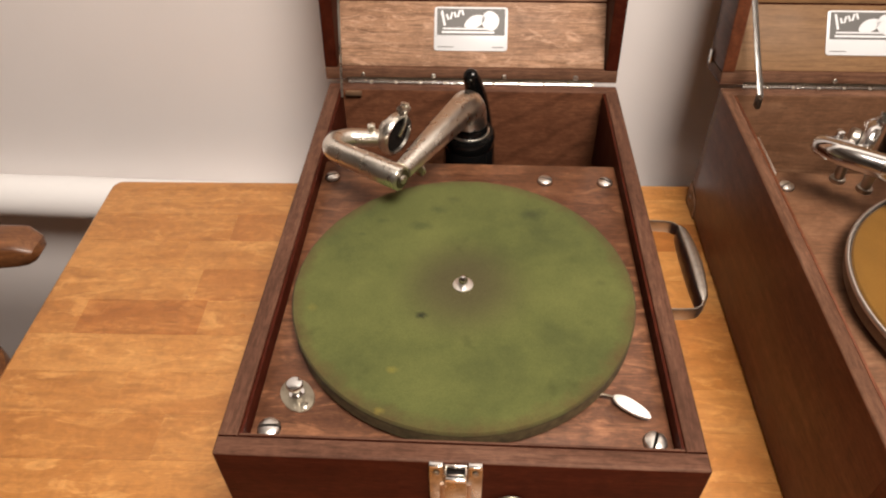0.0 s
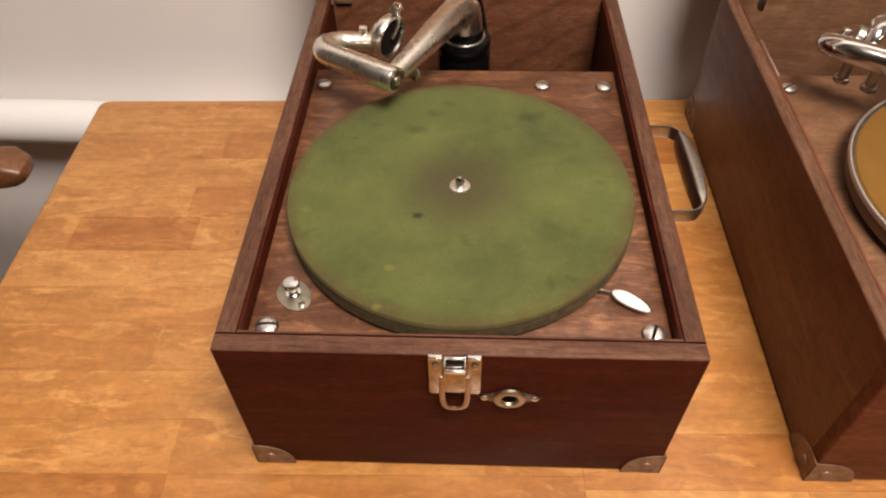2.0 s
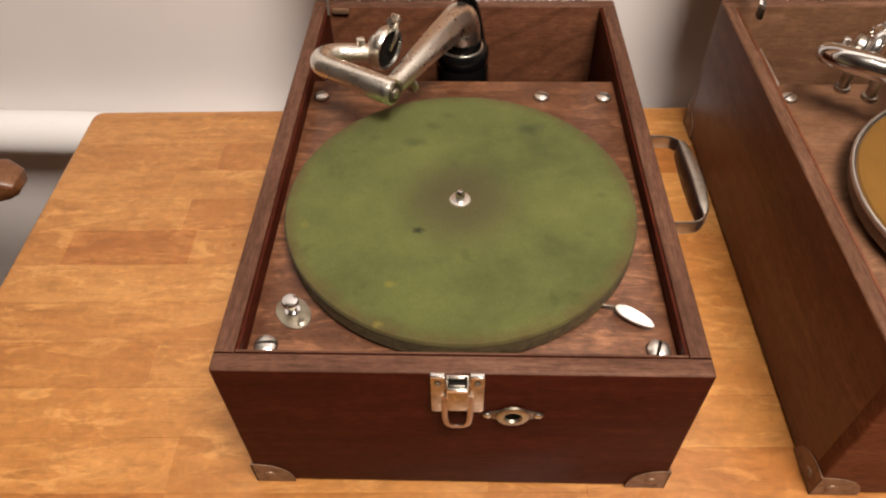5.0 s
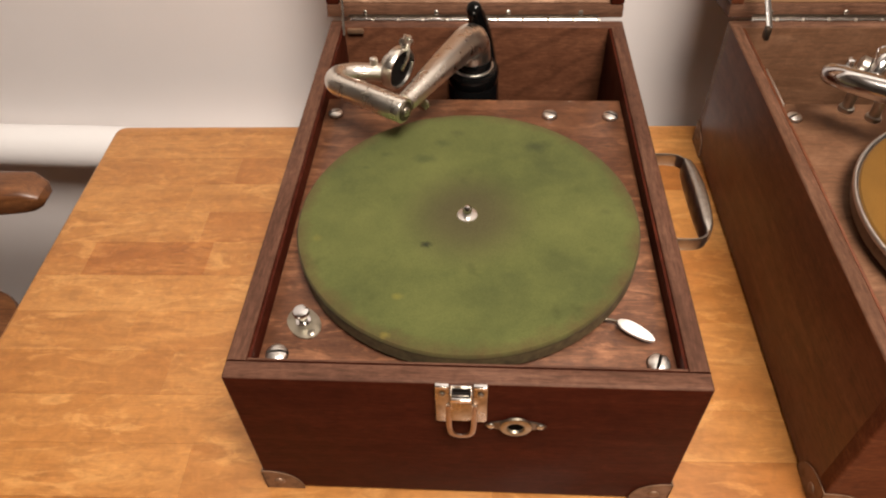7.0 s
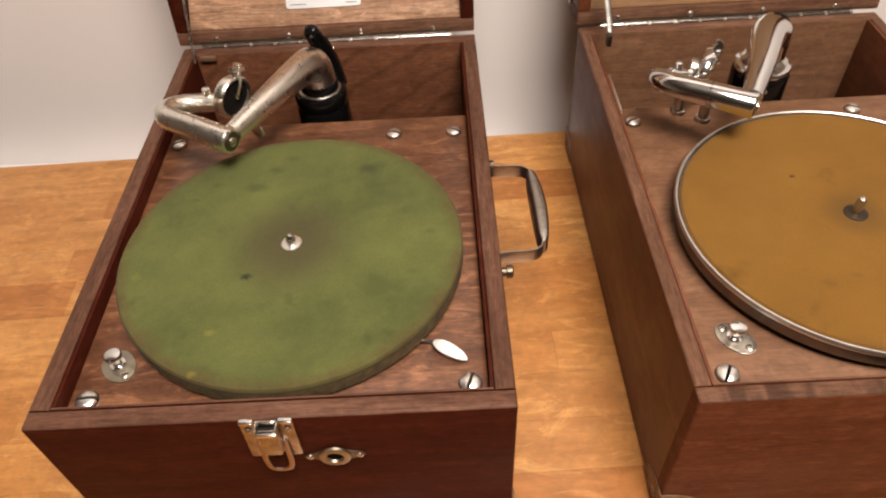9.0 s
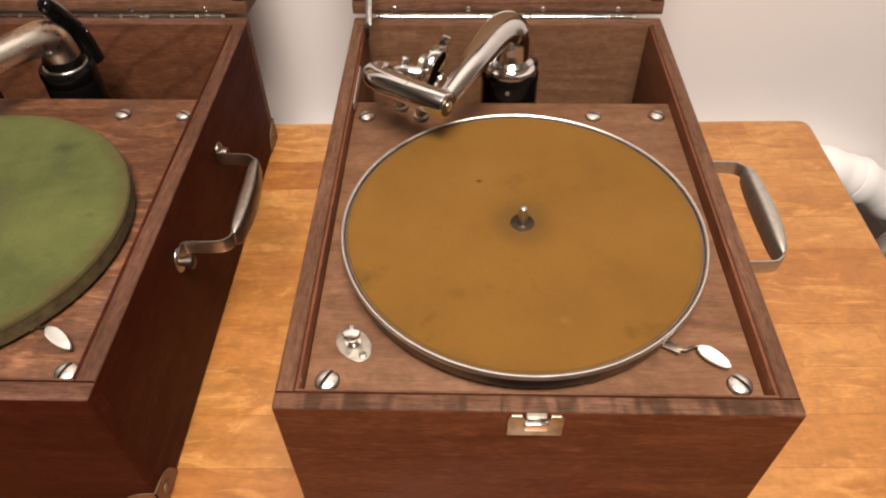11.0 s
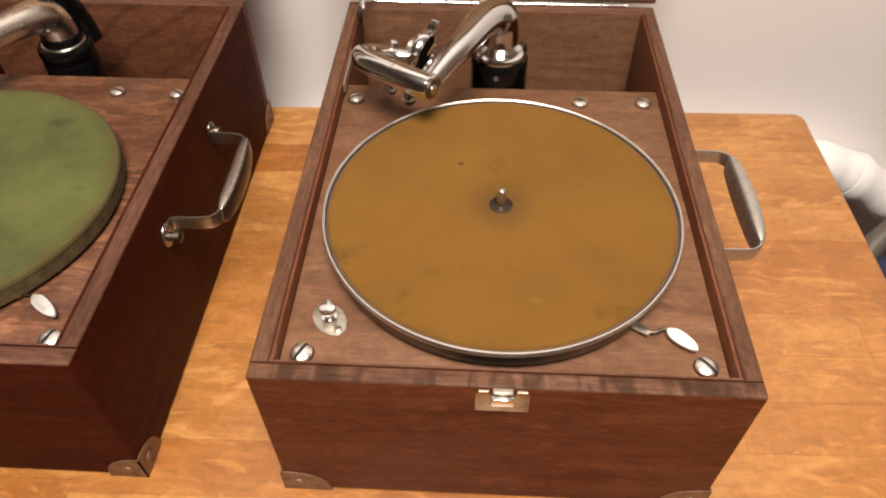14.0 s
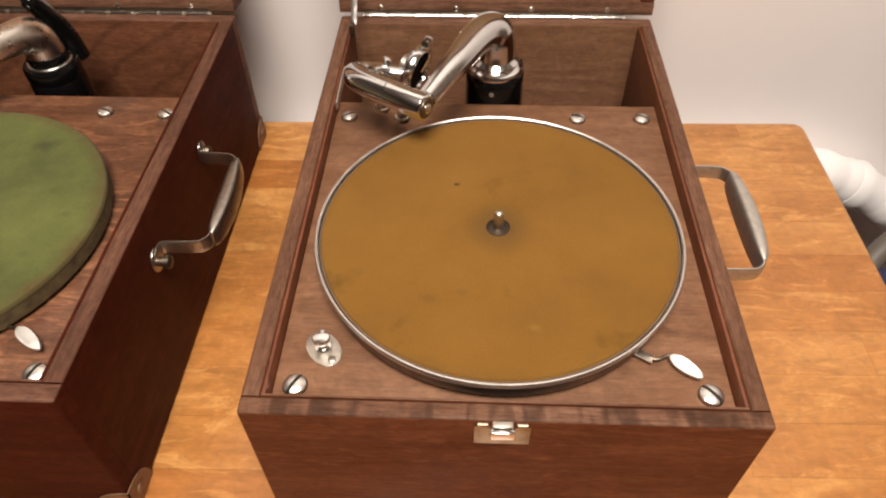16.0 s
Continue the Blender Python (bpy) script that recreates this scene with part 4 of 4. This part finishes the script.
def handle(g, green):
    """One flat steel strap bent square out from the case's side, with a broad shell as its grip."""
    steel, full = (M_HANDLE_DARK, 0.0050) if green else (M_HANDLE, 0.0050)
    y0, y1, z, out = (0.162, 0.271, 0.116, 0.1935) if green else (0.149, 0.267, 0.117, 0.2015)
    mid = (y0 + y1) / 2
    line = curve([(W + 0.0014, y0 - 0.012, z - 0.002), (W + 0.0016, y0 - 0.004, z), (W + 0.005, y0, z), (out - 0.013, y0 + 0.001, z), (out - 0.004, y0 + 0.004, z), (out, y0 + 0.014, z), (out + 0.0015, mid, z),
                  (out - 0.001, y1 - 0.014, z), (out - 0.005, y1 - 0.004, z), (out - 0.014, y1 - 0.001, z), (W + 0.005, y1, z), (W + 0.0016, y1 + 0.004, z), (W + 0.0014, y1 + 0.012, z - 0.002)], 6)
    h = part("handle", sweep(line, 0, 14, flat=(0.0066, 0.0011)), steel, g, "bent flat steel carrying handle")
    a0, a1 = y0 + 0.010, y1 - 0.006
    n = 18
    rise = [math.sin(math.pi * k / n) ** 0.4 for k in range(n + 1)]
    spine = [(out + 0.0006 + 0.0022 * math.sin(math.pi * k / n) - 0.0016 * k / n, a0 + (a1 - a0) * k / n, z - 0.0015 * rise[k]) for k in range(n + 1)]
    part("grip", sweep(spine, 0, 24, flat=[(0.0066 + 0.0054 * r, 0.0016 + full * r) for r in rise]), steel, h, "broad hollow steel grip")
    for yy, s in ((y0, -1), (y1, 1)):
        part("mount_plate", slab(ellipse(0.0112, 0.0085, 20), 0, 0.0012, pose(W + 0.0001, yy + s * 0.011, z - 0.003, 0, 90, 0), 0.0004), steel, h)
        part("mount_bolt", lathe([(0.0045, 0), (0.0045, 0.003), (0.0052, 0.0034), (0.0046, 0.0064), (0, 0.0072)] if s > 0 or not green else [(0.0040, 0), (0.0040, 0.0060), (0.0056, 0.0064), (0.0056, 0.0108), (0.0040, 0.0118), (0, 0.0120)], (W + 0.001, yy + s * 0.0125, z - 0.003), (1, 0, 0), 16), M_DULL if green else steel, h)


def lid(g, green):
    """The raised lid: a shallow box hinged on the back edge, with a slanted board inside it."""
    hy, hz = D + 0.0005, H + 0.0025
    m = pose(-0.002 if green else 0, hy, hz, -8.0, 0, 0)
    depth, height, lw = 0.050, 0.446, W + 0.0016
    def placed(bm):
        bmesh.ops.transform(bm, matrix=m, verts=bm.verts[:])
        return bm
    ld = part("lid", placed(box(-lw, lw, depth - 0.009, depth, T, height - T, 0.001)), M_FRONT, g, "raised oak lid")
    part("lid_board", placed(box(-lw, lw, 0.0, depth, 0.0, T, 0.0016)), M_RIM_X, ld)
    part("lid_board", placed(box(-lw, lw, 0.0, depth, height - T, height, 0.0016)), M_FRONT, ld)
    for s in (-1, 1):
        part("lid_side", placed(box(min(s * lw, s * (lw - T)), max(s * lw, s * (lw - T)), 0.0, depth, T + 0.0002, height - T - 0.0002, 0.0016)), M_SIDE if green else M_SIDE_RED, ld)
    # slanted inner board
    slant = pose(0, 0.006, T + 0.0005, -31.0, 0, 0)
    pm = m @ slant
    w = lw - T - 0.0004
    bm = box(-w, w, 0.0, 0.004, 0.0, 0.070, 0.0006)
    bmesh.ops.transform(bm, matrix=pm, verts=bm.verts[:])
    pan = M_PANEL if green else M_PANEL_B
    part("inner_board", bm, pan, ld, "flecked light oak inner board" if green else "plain tan oak inner board")
    part("upper_board", placed(box(-w, w, 0.0402, 0.0408, 0.0745, height - T - 0.0004)), pan, ld)
    # maker's plate as plain shapes
    pw, ph, pz = 0.039, 0.0228, 0.0395
    px = -0.0005 if green else -0.012
    front = pm @ pose(px, -0.0002, pz, 90)
    part("maker_plate", slab(round_rect(pw, ph, 0.003), 0, 0.0008, front, 0.0003), M_PLATE, ld, "white maker's plate with grey picture field")
    part("plate_field", slab(round_rect(pw - 0.003, 0.0138, 0.001), 0.0009, 0.0011, pm @ pose(px, -0.0002, pz + 0.0072, 90)), M_PRINT, ld, "grey printed field")
    def mark(outline, cx, cz, turn=0):
        part("plate_mark", slab(outline, 0.0012, 0.0013, pm @ pose(px + cx, -0.0002, pz + cz, 90) @ pose(0, 0, 0, 0, 0, turn)), M_PLATE, ld)
    mark(round_rect(0.0013, 0.0080, 0.0006), -0.0295, 0.0110, 12)
    for i in range(5):
        mark(round_rect(0.0011, 0.0030 + 0.0008 * (i % 2), 0.0005), -0.0250 + 0.0040 * i, 0.0122 + 0.0012 * i, 18 - 34 * (i % 2))
    mark(ellipse(0.012, 0.0065, 18, 1.2), 0.004, 0.0075, 24)
    mark(ellipse(0.0095, 0.0105, 18, 1.1), 0.0205, 0.0085, 14)
    mark(round_rect(0.028, 0.0011, 0.0005), -0.003, -0.0035)
    mark(round_rect(0.024, 0.0009, 0.0004), -0.006, 0.0002)
    for cx, half in ((-0.0265, 0.0085), (0.029, 0.006)):
        part("plate_line", slab(round_rect(half, 0.0004, 0.0002), 0.0009, 0.0011, pm @ pose(px + cx, -0.0002, pz - 0.0190, 90)), M_PRINT, ld)
    # piano hinge
    hx0, hx1 = -0.133, 0.130
    hinge = part("hinge", sweep([(hx0, hy - 0.0022, hz - 0.0015), (hx1, hy - 0.0022, hz - 0.0015)], 0.0019, 12), M_STEEL, g, "long nickel piano hinge")
    n = 10
    for i in range(n):
        a, b = hx0 + (hx1 - hx0) * i / n, hx0 + (hx1 - hx0) * (i + 1) / n
        part("knuckle", sweep([(a + 0.0004, hy - 0.0022, hz - 0.0015), (b - 0.0030, hy - 0.0022, hz - 0.0015)], 0.0025, 12), M_BRIGHT, hinge)
    leaf = box(hx0, hx1, -0.0006, 0.0, 0.0005, 0.0034)
    bmesh.ops.transform(leaf, matrix=m, verts=leaf.verts[:])
    part("leaf", leaf, M_DULL, hinge)
    for i in range(4):
        x = hx0 + 0.018 + (hx1 - hx0 - 0.036) * i / 3
        screw(hinge, 0, 0, 0, 0.0026, 30 * i, m @ pose(x, -0.0001, 0.0058, 90), M_NICKEL)
    # lid stay
    sx = -0.1345
    if green:
        part("lid_stay", sweep([(sx - 0.0020, 0.4215, 0.1540), (sx - 0.0020, 0.448, 0.22), (sx - 0.0020, 0.482, 0.30)], 0, 10, flat=(0.0011, 0.0007), up=(1, 0, 0)), M_NICKEL, g, "thin metal lid stay")
        part("stay_foot", box(sx - 0.0004, sx + 0.017, D - T - 0.0040, D - T - 0.0005, 0.1490, 0.1548, 0.0012), M_BRONZE, g, "bronzed foot of the lid stay")
    else:
        part("lid_stay", sweep([(sx, 0.400, 0.1760), (sx - 0.001, 0.442, 0.208), (sx - 0.002, 0.490, 0.246)], 0, 12, flat=(0.0030, 0.0009), up=(1, 0, 0)), M_BRIGHT, g, "flat metal lid stay")
        part("stay_slide", box(-0.1416, -0.1398, 0.305, 0.363, 0.1470, 0.1550, 0.0005), M_SCREW, g, "thin metal strip on the inner wall")
        bm = box(-lw - 0.003, -lw - 0.0002, depth - 0.014, depth - 0.006, 0.010, 0.024, 0.001)
        bmesh.ops.transform(bm, matrix=m, verts=bm.verts[:])
        part("side_catch", bm, M_BRIGHT, ld, "small nickel catch on the lid's side")
        bm = box(sx - 0.004, sx + 0.0005, 0.394, 0.403, 0.166, 0.178, 0.0008)
        part("stay_bracket", bm, M_DULL, g, "dark bracket holding the lid stay")
        box_m = m @ pose(0.088, 0.0, 0.034)
        bm = box(-0.034, 0.034, -0.004, 0.018, 0.0, 0.050, 0.002)
        bmesh.ops.transform(bm, matrix=box_m, verts=bm.verts[:])
        nb = part("needle_box", bm, M_DARK, ld, "dark needle box fixed inside the lid")
        bm = box(-0.030, 0.030, -0.0052, -0.0042, 0.004, 0.0055, 0.0003)
        bmesh.ops.transform(bm, matrix=box_m, verts=bm.verts[:])
        part("box_edge", bm, M_NICKEL, ld, "bright box edge")
        screw(ld, 0, 0, 0, 0.0040, 0, m @ pose(0.088, 0.017, 0.026, 60), M_BRIGHT)


gramophone("portable_gramophone", "open dark oak portable gramophone with a green felt turntable", 0.0, 0.0, 0.0, True)
gramophone("portable_gramophone", "open dark oak portable gramophone with an ochre felt turntable", 0.4202, -0.0027, 0.1, False)

# ---- armchair at the table's end ----
chair = tagged(empty("wooden_armchair", -0.9, 0.14, FLOOR_Z), "brown wooden armchair beside the table's end", "chair")
CH = chair.matrix_world.inverted()


def chair_part(name, bm, label=""):
    part(name, bm, M_CHAIR, chair, label).matrix_parent_inverse = CH


for yy in (0.362, -0.128):
    arm_line = curve([(-1.10, yy, -0.035), (-0.85, yy, -0.027), (-0.63, yy, -0.021), (-0.56, yy, -0.022)], 6)
    chair_part("arm", sweep(arm_line + [Vector((-0.528, yy, -0.020)), Vector((-0.516, yy, -0.026)), Vector((-0.511, yy, -0.030))], 0, 20, flat=[(0.0185, 0.026)] * len(arm_line) + [(0.0175, 0.024), (0.0140, 0.018), (0.008, 0.010)]))
    chair_part("arm_post", sweep([(-0.78, yy, -0.042), (-0.77, yy, -0.2), (-0.765, yy, -0.31)], [0.014, 0.019, 0.015], 14))
    for xx in (-0.76, -1.06):
        chair_part("leg", sweep([(xx, yy, FLOOR_Z), (xx, yy, -0.345)], [0.015, 0.021], 14))
    chair_part("back_post", sweep([(-1.06, yy, -0.31), (-1.09, yy, -0.04), (-1.15, yy, 0.25)], [0.02, 0.02, 0.016], 14))
chair_part("seat", slab(round_rect(0.205, 0.316, 0.09, 8), -0.345, -0.31, pose(-0.899, 0.14, 0), 0.010))
for zz in (-0.02, 0.09, 0.20):
    chair_part("back_slat", box(-1.145 + 0.02 * (0.2 - zz), -1.125 + 0.02 * (0.2 - zz), -0.09, 0.37, zz, zz + 0.06, 0.004))

# ---- grey-framed chair with a navy cushion by the other end ----
chair2 = tagged(empty("metal_chair", 1.05, 0.1, FLOOR_Z), "grey-framed chair with navy blue upholstery beside the table", "chair")
C2 = chair2.matrix_world.inverted()


def chair2_part(name, bm, material, label=""):
    part(name, bm, material, chair2, label).matrix_parent_inverse = C2


chair2_part("top_rail", sweep(curve([(0.842, 0.33, -0.098), (0.868, 0.355, -0.075), (0.91, 0.375, -0.057), (1.0, 0.395, -0.050), (1.16, 0.395, -0.054), (1.24, 0.375, -0.083)], 6), 0.013, 14), M_GREYTUBE)
chair2_part("backrest", box(0.846, 1.236, 0.30, 0.345, -0.33, -0.084, 0.014), M_NAVY, "navy blue padded back")
chair2_part("seat", box(0.85, 1.25, -0.10, 0.30, -0.36, -0.31, 0.018), M_NAVY)
for xx in (0.862, 1.236):
    chair2_part("leg", sweep([(xx, -0.07, FLOOR_Z), (xx, -0.07, -0.361)], 0.011, 12), M_GREYTUBE)
    chair2_part("leg", sweep([(xx, 0.36, FLOOR_Z), (xx, 0.36, -0.30), (xx, 0.352, -0.094)], 0.011, 12), M_GREYTUBE)
